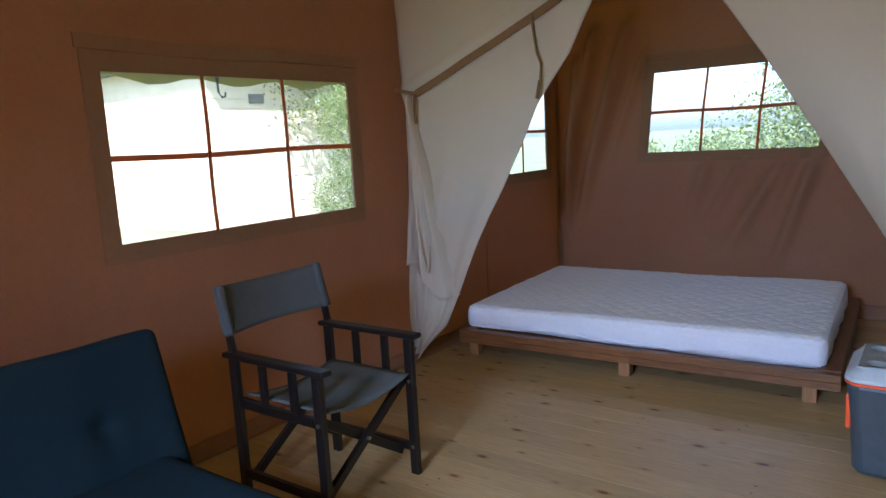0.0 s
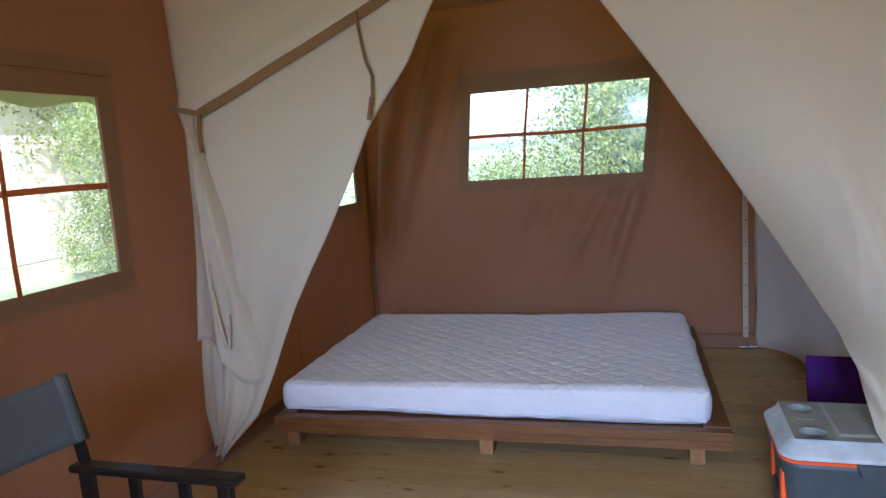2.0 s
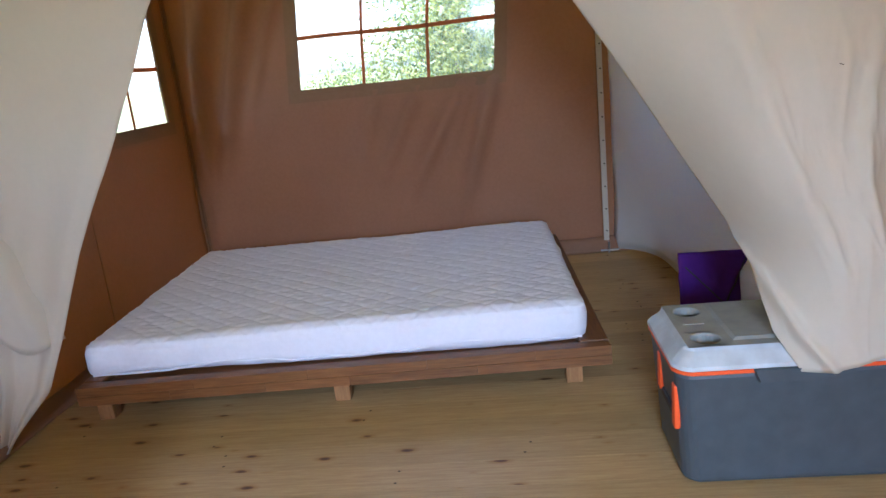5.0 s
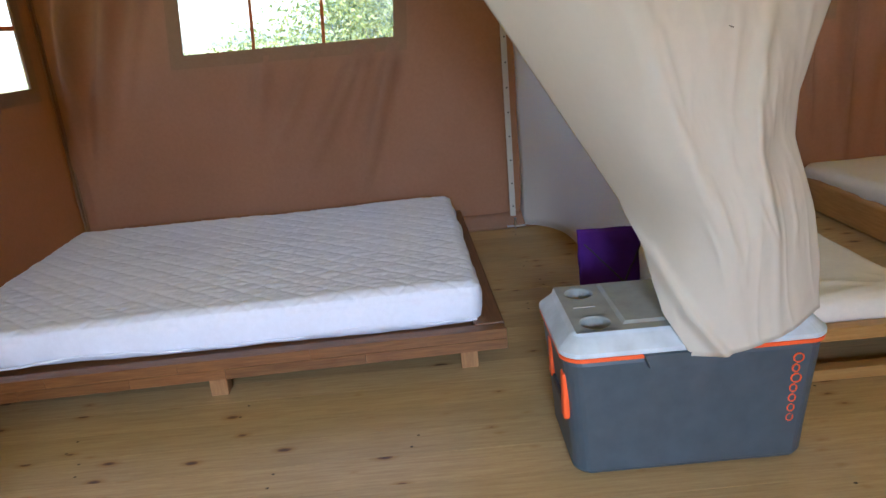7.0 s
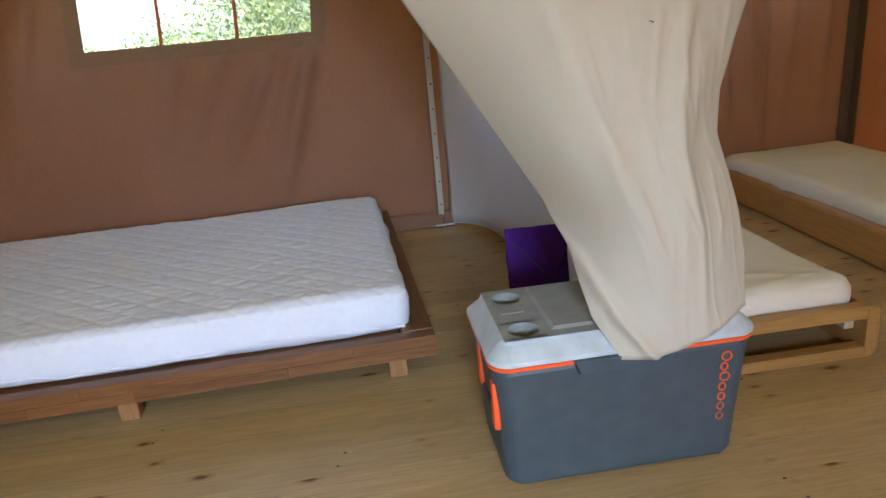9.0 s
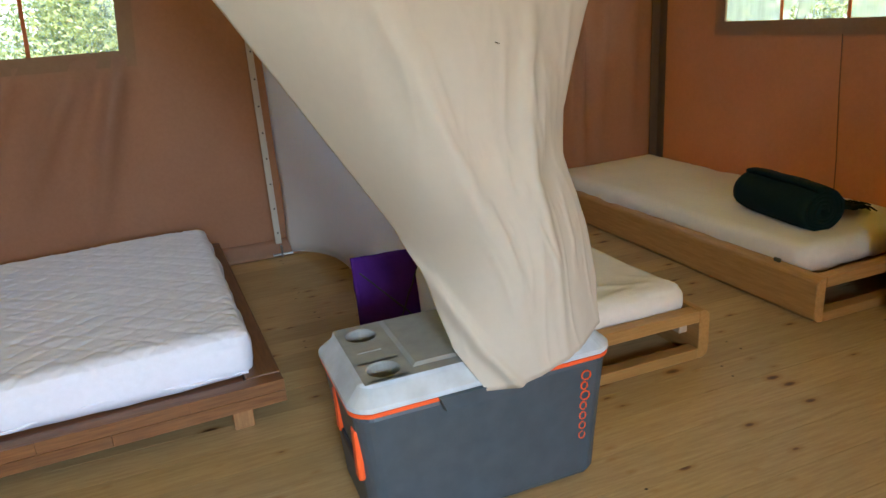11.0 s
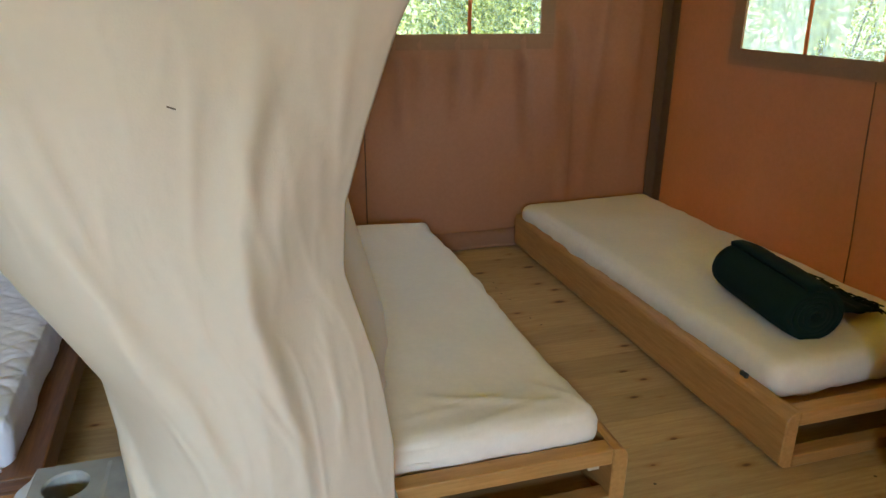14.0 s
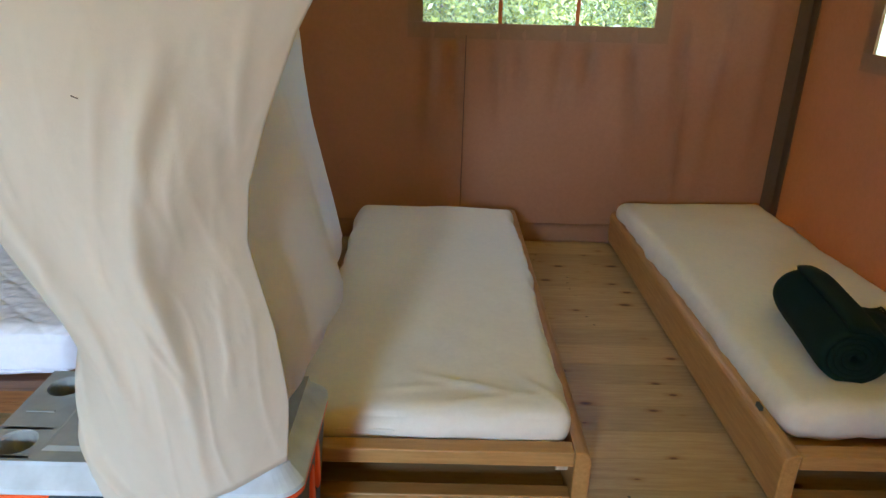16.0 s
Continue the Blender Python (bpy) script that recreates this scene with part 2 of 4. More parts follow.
def rounded(size, r, n, disp=None):
    """A soft box centred on the origin: n cells along each axis, edges of radius r, moved by disp(p, normal)."""
    bm = bmesh.new()
    h = Vector(size) / 2
    for ax in range(3):
        u, w = (ax + 1) % 3, (ax + 2) % 3
        for sg in (-1, 1):
            grid = []
            for i in range(n[u] + 1):
                row = []
                for j in range(n[w] + 1):
                    p = Vector((0, 0, 0))
                    p[ax], p[u], p[w] = sg * h[ax], -h[u] + 2 * h[u] * i / n[u], -h[w] + 2 * h[w] * j / n[w]
                    q = Vector([max(-h[k] + r, min(h[k] - r, p[k])) for k in range(3)])
                    d = p - q
                    nrm = d.normalized() if d.length > 1e-9 else Vector((0, 0, 1))
                    p2 = q + nrm * r
                    row.append(bm.verts.new(p2 + (nrm * disp(p2, nrm) if disp else Vector())))
                grid.append(row)
            for i in range(n[u]):
                for j in range(n[w]):
                    f = [grid[i][j], grid[i + 1][j], grid[i + 1][j + 1], grid[i][j + 1]]
                    bm.faces.new(f if sg > 0 else f[::-1])
    bmesh.ops.remove_doubles(bm, verts=bm.verts[:], dist=1e-5)
    return bm


def shift(bm, m):
    bm.transform(m)
    return bm


def tube(points, r, seg=8, taper=None):
    """A round rod along a list of points."""
    bm = bmesh.new()
    rings = []
    pts = [Vector(p) for p in points]
    for i, p in enumerate(pts):
        d = (pts[min(i + 1, len(pts) - 1)] - pts[max(i - 1, 0)]).normalized()
        a = d.orthogonal().normalized()
        b = d.cross(a)
        rr = r if taper is None else r + (taper - r) * i / (len(pts) - 1)
        rings.append([bm.verts.new(p + (a * math.cos(k * 2 * math.pi / seg) + b * math.sin(k * 2 * math.pi / seg)) * rr) for k in range(seg)])
    for i in range(len(rings) - 1):
        for k in range(seg):
            bm.faces.new((rings[i][k], rings[i][(k + 1) % seg], rings[i + 1][(k + 1) % seg], rings[i + 1][k]))
    bm.faces.new(rings[0][::-1])
    bm.faces.new(rings[-1])
    bmesh.ops.recalc_face_normals(bm, faces=bm.faces[:])
    return bm


def beam(a, b, w, d, bevel=0.003):
    """A squared stick from a to b, w wide and d deep."""
    a, b = Vector(a), Vector(b)
    bm = box(-w / 2, w / 2, -d / 2, d / 2, 0, (b - a).length, bevel)
    q = (b - a).to_track_quat("Z", "Y").to_matrix().to_4x4()
    return shift(bm, Matrix.Translation(a) @ q)


def merge_steps(lo, hi, step, marks):
    vals = set(marks) | {lo, hi}
    n = max(1, round((hi - lo) / step))
    for i in range(n + 1):
        t = lo + (hi - lo) * i / n
        if all(abs(t - m) > step * 0.45 for m in vals):
            vals.add(t)
    return sorted(v for v in vals if lo - 1e-6 <= v <= hi + 1e-6)


def cloth(name, us, vs, place, holes, material, parent=None, thick=0.005, label=""):
    """A sheet of cloth over a grid of u and v, with rectangular holes (u0, u1, v0, v1)."""
    bm = bmesh.new()
    vert = [[bm.verts.new(place(u, v)) for v in vs] for u in us]
    for i in range(len(us) - 1):
        for j in range(len(vs) - 1):
            cu, cv = (us[i] + us[i + 1]) / 2, (vs[j] + vs[j + 1]) / 2
            if any(a < cu < b and c < cv < d for a, b, c, d in holes):
                continue
            bm.faces.new((vert[i][j], vert[i + 1][j], vert[i + 1][j + 1], vert[i][j + 1]))
    loose = [v for v in bm.verts if not v.link_faces]
    bmesh.ops.delete(bm, geom=loose, context="VERTS")
    ob = link(name, bm, material, parent, label, True)
    if thick:
        s = ob.modifiers.new("thickness", "SOLIDIFY")
        s.thickness, s.offset = thick, 0
    return ob


def interp(table, z):
    for (z0, a), (z1, b) in zip(table, table[1:]):
        if z <= z1:
            t = max(0.0, (z - z0) / (z1 - z0))
            return a + (b - a) * t
    return table[-1][1]


def ridge(u, v, u0, v0, ang, length, width, amp):
    """Height of a straight fold that starts at (u0, v0), runs at ang and dies out."""
    c, s = math.cos(ang), math.sin(ang)
    a, b = (u - u0) * c + (v - v0) * s, -(u - u0) * s + (v - v0) * c
    if a < -0.1 or a > length:
        return 0.0
    fade = min(1.0, (a + 0.1) / 0.12) * (1 - a / length) ** 0.7
    return amp * fade * math.exp(-(b / width) ** 2)


def soft(x, y, z, s):
    return noise.noise(Vector((x * s, y * s, z * s)))


# ---- ground and floor ----
bm = bmesh.new()
bmesh.ops.create_grid(bm, x_segments=60, y_segments=60, size=400)
for v in bm.verts:
    v.co.z = -0.32 + (0.02 * soft(v.co.x, v.co.y, 0, 0.05) if max(abs(v.co.x), abs(v.co.y)) > 14 else 0)
tagged(link("ground", bm, LAWN), "sunlit grass lawn around the tent", "ground", kind="structure")

floor = tagged(link("floor", box(-0.15, XR + 0.15, YF - 1.6, 0.2, -0.3, -0.036, 0.01), BLOCK), "knotty pine plank floor of the tent", "floor", kind="structure")

# ---- tent walls ----
LEFT_WINDOWS = [(-3.9, -2.53, 1.004, 1.683), (-1.4, -0.215, 1.065, 1.69)]
BACK_WINDOWS = [(0.778, 1.962, 1.163, 1.76), (3.25, 4.395, 1.12, 1.73)]
RIGHT_WINDOWS = [(-1.77, -0.59, 1.073, 1.68)]


def marks(ws, k):
    return [w[k] for w in ws] + [w[k + 1] for w in ws]


def near_window(ws, u, v):
    return any(a - 0.09 < u < b + 0.09 and c - 0.09 < v < d + 0.09 for a, b, c, d in ws)


def left_place(y, z):
    k = 0.0 if near_window(LEFT_WINDOWS, y, z) else 1.0
    x = 0.02 * soft(0, y, z, 1.1) * k + 0.006 * soft(3, y, z, 4) * k
    return Vector((x * (0.3 if z < 0.05 else 1), y, z))


def lean(x, z):
    """The back canvas is pulled askew round its first window."""
    return x + 0.095 * (z - 1.163) * max(0.0, min(1.0, (x - 0.1) / 0.6, (2.55 - x) / 0.5))


def back_place(x, z):
    d = 0.012 * soft(x, 7, z, 1.3) + 0.004 * soft(x, 2, z, 6)
    f = ridge(x, z, 1.8, 1.15, radians(243), 0.85, 0.05, 0.034) + ridge(x, z, 1.97, 1.16, radians(257), 0.95, 0.045, 0.036) + ridge(x, z, 1.86, 1.15, radians(250), 0.6, 0.03, 0.016)
    f += ridge(x, z, 1.25, 1.15, radians(258), 0.55, 0.05, 0.022) + ridge(x, z, 0.33, 2.1, radians(259), 1.95, 0.045, 0.042) + ridge(x, z, 0.58, 2.15, radians(256), 1.9, 0.05, 0.042)
    f += ridge(x, z, 0.2, 1.9, radians(266), 1.75, 0.035, 0.034) + ridge(x, z, 1.52, 1.15, radians(246), 0.75, 0.04, 0.02) + ridge(x, z, 0.75, 2.1, radians(254), 1.3, 0.03, 0.02)
    for x0, a, n in ((3.3, 268, 0.5), (3.42, 272, 0.42), (3.62, 275, 0.4), (3.75, 270, 0.3), (3.95, 268, 0.35), (4.1, 266, 0.3), (4.3, 275, 0.6), (4.55, 272, 0.9)):
        f += ridge(x, z, x0, 1.1, radians(a), n * 1.25, 0.028, 0.026)
    f += ridge(x, z, 4.75, 1.9, radians(268), 1.7, 0.05, 0.025) + ridge(x, z, 4.95, 1.9, radians(270), 1.6, 0.04, 0.02)
    k = 0.15 if near_window(BACK_WINDOWS, x, z) else 1.0
    return Vector((lean(x, z), -(d + f * (3.0 if z < 1.13 or x < 0.7 or x > 4.4 else 0.4)) * k * (0.3 if z < 0.04 else 1), z))


def right_place(y, z):
    k = 0.0 if near_window(RIGHT_WINDOWS, y, z) else 1.0
    return Vector((XR + (0.015 * soft(9, y, z, 1.0) + 0.004 * soft(4, y, z, 5)) * k, y, z))


tagged(cloth("wall_left", merge_steps(YF, 0, 0.06, marks(LEFT_WINDOWS, 0)), merge_steps(0, EAVE, 0.06, marks(LEFT_WINDOWS, 2)),
             left_place, LEFT_WINDOWS, CANVAS), "tan canvas side wall of the tent", "wall", kind="structure")
tagged(cloth("wall_right", merge_steps(YF, 0, 0.06, marks(RIGHT_WINDOWS, 0)), merge_steps(0, EAVE, 0.06, marks(RIGHT_WINDOWS, 2)),
             right_place, RIGHT_WINDOWS, CANVAS), "tan canvas side wall of the tent", "wall", kind="structure")
tagged(cloth("wall_back", merge_steps(0, XR, 0.022, marks(BACK_WINDOWS, 0)), merge_steps(0, EAVE, 0.04, marks(BACK_WINDOWS, 2)),
             back_place, BACK_WINDOWS, CANVAS), "brown canvas back wall with hanging folds", "wall", kind="structure")


def gable(name, y):
    vs = [EAVE + (RIDGE - EAVE) * i / 8 for i in range(9)]
    us = [i / 24 for i in range(25)]

    def at(u, v):
        k = (v - EAVE) / (RIDGE - EAVE)
        return Vector((XM * k + u * (XR * (1 - k) + 0.0 * k), y, v)) if k < 1 else Vector((XM, y, v))
    return cloth(name, us, vs[:-1] + [RIDGE - 0.01], at, [], CANVAS)


tagged(gable("wall_back_gable", 0.0), "brown canvas gable of the tent", "wall", kind="structure")
tagged(gable("wall_front_gable", YF), "brown canvas gable of the tent", "wall", kind="structure")
# assumed doorway in the unseen front wall, sized to shape the lamp's beam
DOOR = [(1.55, 2.55, 0.0, 1.95)]
tagged(cloth("wall_front", merge_steps(0, XR, 0.1, [1.55, 2.55]), merge_steps(0, EAVE, 0.1, [1.95]),
             lambda x, z: Vector((x, YF + 0.01 * soft(x, 1, z, 2), z)), DOOR, CANVAS), "unseen tan canvas front wall with a doorway cut to shape the light", "wall", kind="structure")


def roof_place(side):
    def at(u, v):
        x = XM + side * v * (XM + 0.02)
        z = RIDGE - v * (RIDGE - EAVE) - 0.03 * math.sin(math.pi * v) + 0.004 * soft(u, v, 3, 3)
        return Vector((x, u, z))
    return at


for nm, sd in (("ceiling_left", -1), ("ceiling_right", 1)):
    tagged(cloth(nm, [YF + (0.0 - YF) * i / 40 for i in range(41)], [i / 20 for i in range(21)], roof_place(sd), [], ROOF),
           "olive canvas tent roof seen from inside", "ceiling", kind="structure")


# fly sheet hanging out over each side wall; the right one is unseen
def fly(name, side, y0, y1, reach, drop):
    def at(u, v):
        sag = 0.05 * math.sin((u - y0) * 5.2) ** 2 * v
        return Vector(((-0.06 if side < 0 else XR + 0.06) + side * reach * v, u, EAVE + 0.14 - drop * v - sag + 0.015 * soft(u, v, 2, 4)))
    return tagged(cloth(name, [y0 + (y1 - y0) * i / 60 for i in range(61)], [i / 8 for i in range(9)], at, [], ROOF),
                  "olive canvas fly sheet with a sagging edge", "awning", kind="structure")


fly("awning_left", -1, YF - 0.5, 0.4, 1.05, 0.68)
# unseen sheet added to keep direct sun off the right window and wall
fly("right_sun_block", 1, YF - 0.5, 0.4, 0.9, 0.5)


# ---- windows ----
def window(name, plane, rect, label, inward, pane=None):
    """A film window in a canvas wall: sewn hem, three straps, six clear panes. plane maps (u, v, out of the wall)."""
    u0, u1, v0, v1 = rect
    w = thing(name, label, "window", kind="structure")
    hem = 0.075

    def slab(a, b, c, d, n0, n1, wave=0.0):
        bm = bmesh.new()
        k = 10
        rows = []
        for i in range(k + 1):
            f = i / k
            u = a + (b - a) * f
            s = wave * math.sin(f * 7 + a)
            rows.append([bm.verts.new(plane(u if b - a > d - c else a + (b - a) * 0, v + s, n)) for v, n in ((c, n0), (d, n0), (d, n1), (c, n1))]
                        if b - a > d - c else
                        [bm.verts.new(plane(uu + s, c + (d - c) * f, n)) for uu, n in ((a, n0), (b, n0), (b, n1), (a, n1))])
        for i in range(k):
            for j in range(4):
                bm.faces.new((rows[i][j], rows[i][(j + 1) % 4], rows[i + 1][(j + 1) % 4], rows[i + 1][j]))
        bm.faces.new(rows[0])
        bm.faces.new(rows[-1])
        bmesh.ops.recalc_face_normals(bm, faces=bm.faces[:])
        return bm
    i0, i1 = inward * 0.004, inward * 0.011
    part("hem", slab(u0 - hem, u1 + hem, v1, v1 + hem, i0, i1), HEM, w)
    part("hem", slab(u0 - hem, u1 + hem, v0 - hem, v0, i0, i1), HEM, w)
    part("hem", slab(u0 - hem, u0, v0 + 0.0005, v1 - 0.0005, i0, i1), HEM, w)
    part("hem", slab(u1, u1 + hem, v0 + 0.0005, v1 - 0.0005, i0, i1), HEM, w)
    vm = v0 + (v1 - v0) * 0.5
    cut = [u0, u0 + (u1 - u0) / 3, u0 + (u1 - u0) * 2 / 3, u1]
    part("strap", slab(u0, u1, vm - 0.012, vm + 0.012, inward * 0.001, inward * 0.005, 0.004), STRAP, w)
    for c in cut[1:3]:
        part("strap", slab(c - 0.009, c + 0.009, v0, v1, inward * 0.0055, inward * 0.0095, 0.003), STRAP, w)
    for a, b in zip(cut, cut[1:]):
        for c, d in ((v0, vm), (vm, v1)):
            bm = bmesh.new()
            bm.faces.new([bm.verts.new(plane(*p)) for p in ((a, c, 0), (b, c, 0), (b, d, 0), (a, d, 0))])
            part("pane", bm, pane or FILM, w).visible_shadow = False
    # flat band in hem colour stands in for shade under a cloth pocket
    part("shade_band", slab(u0 - 0.09, u1 + 0.09, v1 + hem + 0.004, v1 + hem + 0.06, inward * 0.006, inward * 0.014, 0.006), HEM, w, "hem-coloured band for the shade of a cloth pocket above the window")
    return w


def on_left(u, v, n):
    return Vector((n, u, v))


def on_back(u, v, n):
    return Vector((lean(u, v), -n, v))


def on_right(u, v, n):
    return Vector((XR - n, u, v))


for i, r in enumerate(LEFT_WINDOWS):
    window(f"window_{i + 1}", on_left, r, "clear film window with rust straps in tan canvas", 1)
for i, r in enumerate(BACK_WINDOWS):
    window(f"window_{i + 3}", on_back, r, "clear film window with rust straps in brown canvas", 1)
for i, r in enumerate(RIGHT_WINDOWS):
    window(f"window_{i + 5}", on_right, r, "hazy film window with rust straps in tan canvas", 1, HAZY_FILM)

# corner seams, floor flap, seams in the walls
for nm, bm in (("trim_corner", box(XR - 0.085, XR - 0.012, -0.036, -0.03, 0.0, EAVE, 0.002)),
               ("trim_corner_side", box(XR - 0.024, XR - 0.018, -0.1, -0.036, 0.0, EAVE, 0.002)),
               ("trim_corner_left", box(0.012, 0.04, -0.04, -0.034, 0.0, EAVE, 0.002)),
               ("trim_corner_left_side", box(0.026, 0.032, -0.066, -0.04, 0.0, EAVE, 0.002))):
    tagged(link(nm, bm, HEM if "left" in nm else DARK_HEM), "olive-brown webbing along the tent corner", "trim", kind="structure")


def flap(name, us, at):
    return tagged(cloth(name, us, [0, 0.25, 0.5, 0.75, 1], at, [], CANVAS), "canvas ground flap along the wall foot", "baseboard", kind="structure")


flap("baseboard_back", [0.02 + 5.12 * i / 90 for i in range(91)], lambda u, v: Vector((u, -0.075 + 0.05 * v + 0.012 * soft(u, 1, 0, 5), 0.006 + 0.085 * v ** 1.4 + 0.008 * soft(u, 5, v, 4))))
flap("baseboard_left", [YF + 0.1 + 6.2 * i / 90 for i in range(91)], lambda u, v: Vector((0.065 - 0.04 * v + 0.012 * soft(1, u, 0, 5), u, 0.006 + 0.07 * v ** 1.4)))
flap("baseboard_right", [YF + 0.1 + 6.2 * i / 90 for i in range(91)], lambda u, v: Vector((XR - 0.065 + 0.04 * v + 0.012 * soft(1, u, 0, 5), u, 0.006 + 0.07 * v ** 1.4)))
tagged(link("trim_seam_back", box(3.464, 3.4675, -0.03, -0.012, 0.05, 1.06, 0.001), DARK_HEM), "stitched seam down the back canvas", "seam", kind="structure")
tagged(link("trim_seam_right", tube([(XR - 0.012, -1.36, 1.0), (XR - 0.014, -1.375, 0.75), (XR - 0.012, -1.40, 0.4), (XR - 0.012, -1.41, 0.1)], 0.0028, 6), DARK_HEM), "dark cord down the side canvas", "cord", kind="structure")
tagged(link("trim_seam_left", tube([(0.02, -1.2, 0.95), (0.02, -1.21, 0.5), (0.02, -1.22, 0.06)], 0.003, 6), HEM), "dark cord down the side canvas", "cord", kind="structure")

# ---- bedroom curtains ----
R_LEFT = [(0.375, 2.72), (0.48, 2.66), (0.64, 2.635), (0.74, 2.595), (0.96, 2.458), (1.26, 2.275), (1.6, 2.06), (1.86, 1.88), (2.45, 1.47)]
R_RIGHT = [(0.375, 3.06), (0.5, 3.065), (0.65, 3.045), (0.85, 3.0), (0.98, 3.008), (1.1, 3.045), (1.24, 3.1), (1.8, 3.4), (2.45, 3.75)]
L_RIGHT = [(0.0, 0.05), (0.25, 0.285), (0.75, 0.52), (1.14, 0.75), (1.51, 0.945), (1.74, 1.12), (2.0, 1.27), (2.45, 1.47)]


crg = random.Random(21)
CREASES = [(crg.uniform(0.3, 0.93), crg.uniform(0.62, 1.3), radians(-90 + crg.uniform(-22, 22)), crg.uniform(0.08, 0.2), crg.uniform(0.01, 0.02), crg.uniform(0.002, 0.005)) for _ in range(18)]


def right_curtain(s, v):
    xl, xr = interp(R_LEFT, v), interp(R_RIGHT, v)
    x = xl + (xr - xl) * s
    gather = max(0.0, 1 - (v - 0.36) / 1.6)
    front = interp([(0.36, -2.55), (0.6, -2.55), (1.15, -2.53), (1.7, -2.36), (2.45, YC)], v)
    left = interp([(0.36, -2.53), (0.5, -2.47), (0.7, -2.31), (1.2, -2.29), (2.45, YC)], v)
    right = interp([(0.36, -2.48), (0.45, -2.46), (0.8, -2.42), (1.26, -2.37), (2.45, YC)], v)
    y = front + (left - front) * max(0, 1 - s / 0.42) ** 2 + (right - front) * max(0, (s - 0.55) / 0.45) ** 1.5
    y += gather * (0.003 * math.sin(s * 13 + v * 1.9 + 4 * soft(s, v, 1, 1.5)) + 0.0012 * math.sin(s * 29 + 1 - v * 3 + 4 * soft(s, v, 5, 2))) * min(1, (v - 0.25) * 2) * min(1, 0.25 + 2 * s)
    y += 0.016 * math.sin(s * 9 + 2) * (1 - gather) + 0.006 * soft(x, v, 3, 4) + 0.003 * soft(x * 2.5, v * 0.7, 8, 3)
    y -= 0.03 * ridge(s, v, 0.02, 0.62, radians(-50), 0.5, 0.03, 1.0) + 0.02 * ridge(s, v, 0.75, 1.15, radians(-100), 0.8, 0.03, 1.0)
    y -= gather ** 0.6 * (0.0032 * (1 - abs(soft(x * 1.6 + v * 0.3, v * 0.35, 4, 7))) ** 14 + 0.0028 * (1 - abs(soft(x - v * 0.45, v * 0.5, 9, 13))) ** 11) + 0.035 * ridge(s, v, 0.82, 1.02, radians(-128), 0.62, 0.09, 1.0) + 0.02 * ridge(s, v, 0.3, 1.5, radians(-84), 1.0, 0.05, 1.0)
    if v < 1.5:
        for crease in CREASES:
            if abs(s - crease[0]) < 0.22 and crease[1] + 0.12 > v > crease[1] - 0.4:
                y -= ridge(s, v, *crease)
    z = v + (0.1 * max(0, s - 0.3) - 0.05 * max(0, 0.3 - s) + 0.05 * max(0, 0.12 - s)) * (1 if v < 0.6 else max(0, 1 - (v - 0.6) / 0.4))
    return Vector((x, y, z))


curtain = tagged(cloth("curtain", [i / 150 for i in range(151)], [0.375 + 2.075 * i / 150 for i in range(151)], right_curtain, [], CREAM, None, 0.003),
                 "cream cotton tent curtain gathered over the cool box", "curtain", "bedroom curtains")

c = right_curtain(0.615, 1.15) + Vector((0, -0.004, 0))
part("speck", tube([c + Vector((-0.005, -0.004, 0.002)), c + Vector((0.005, -0.004, -0.002))], 0.0011, 5), BARK, curtain, "small dark stuck straw on the cloth")


def left_curtain(s, v):
    xr = interp(L_RIGHT, v)
    xl = interp([(0, 0.0), (0.5, 0.01), (1.6, 0.07), (1.75, 0.05), (2.45, 0.012)], v)
    x = xl + (xr - xl) * s
    g = max(0.0, 1 - v / 1.6)
    y = YC + 0.05 + g * (0.09 * abs(math.sin(s * 6.5 + 0.5 * v)) ** 0.7 - 0.04 + 0.02 * math.sin(s * 26 + v)) * (1 - s * 0.75)
    y += 0.015 * soft(x, v, 1, 4) - 0.05 * math.exp(-((x - 0.16) / 0.09) ** 2) * (1 if v < 1.62 else 0) * g
    y -= 0.03 * math.exp(-((v - (1.6 + 0.42 * x)) / 0.06) ** 2)
    return Vector((x, y, v + 0.002))


left_c = tagged(cloth("curtain", [i / 50 for i in range(51)], [2.45 * i / 90 for i in range(91)], left_curtain, [], CREAM, None, 0.003),
                "cream cotton tent curtain tied back at the side wall", "curtain", "bedroom curtains")

top_vs = [2.45 + 0.86 * i / 12 for i in range(13)]


def top_place(s, v):
    k = max(0.0, (v - EAVE) / (RIDGE - EAVE))
    x0, x1 = XM * k + 0.01, XR - (XR - XM) * k - 0.01
    x = x0 + (x1 - x0) * s
    return Vector((x, YC + 0.01 * math.sin(x * 6), v))


tagged(cloth("wall_inner_gable", [i / 40 for i in range(41)], top_vs, top_place, [], CREAM, None, 0.003), "cream cotton panel above the bedroom curtains", "wall", kind="structure")


# tape sewn across the left curtain, cords hanging from it
def ribbon(points, w, t, twist=(0, 0, 1)):
    bm = bmesh.new()
    up = Vector(twist)
    rows = []
    for i, p in enumerate(points):
        p = Vector(p)
        d = (Vector(points[min(i + 1, len(points) - 1)]) - Vector(points[max(i - 1, 0)])).normalized()
        n = Vector((0, -1, 0))
        a = d.cross(n).normalized()
        rows.append([bm.verts.new(p + a * sx * w / 2 + n * sn * t) for sx, sn in ((-1, 0), (1, 0), (1, 1), (-1, 1))])
    for i in range(len(rows) - 1):
        for j in range(4):
            bm.faces.new((rows[i][j], rows[i][(j + 1) % 4], rows[i + 1][(j + 1) % 4], rows[i + 1][j]))
    bm.faces.new(rows[0])
    bm.faces.new(rows[-1])
    bmesh.ops.recalc_face_normals(bm, faces=bm.faces[:])
    return bm


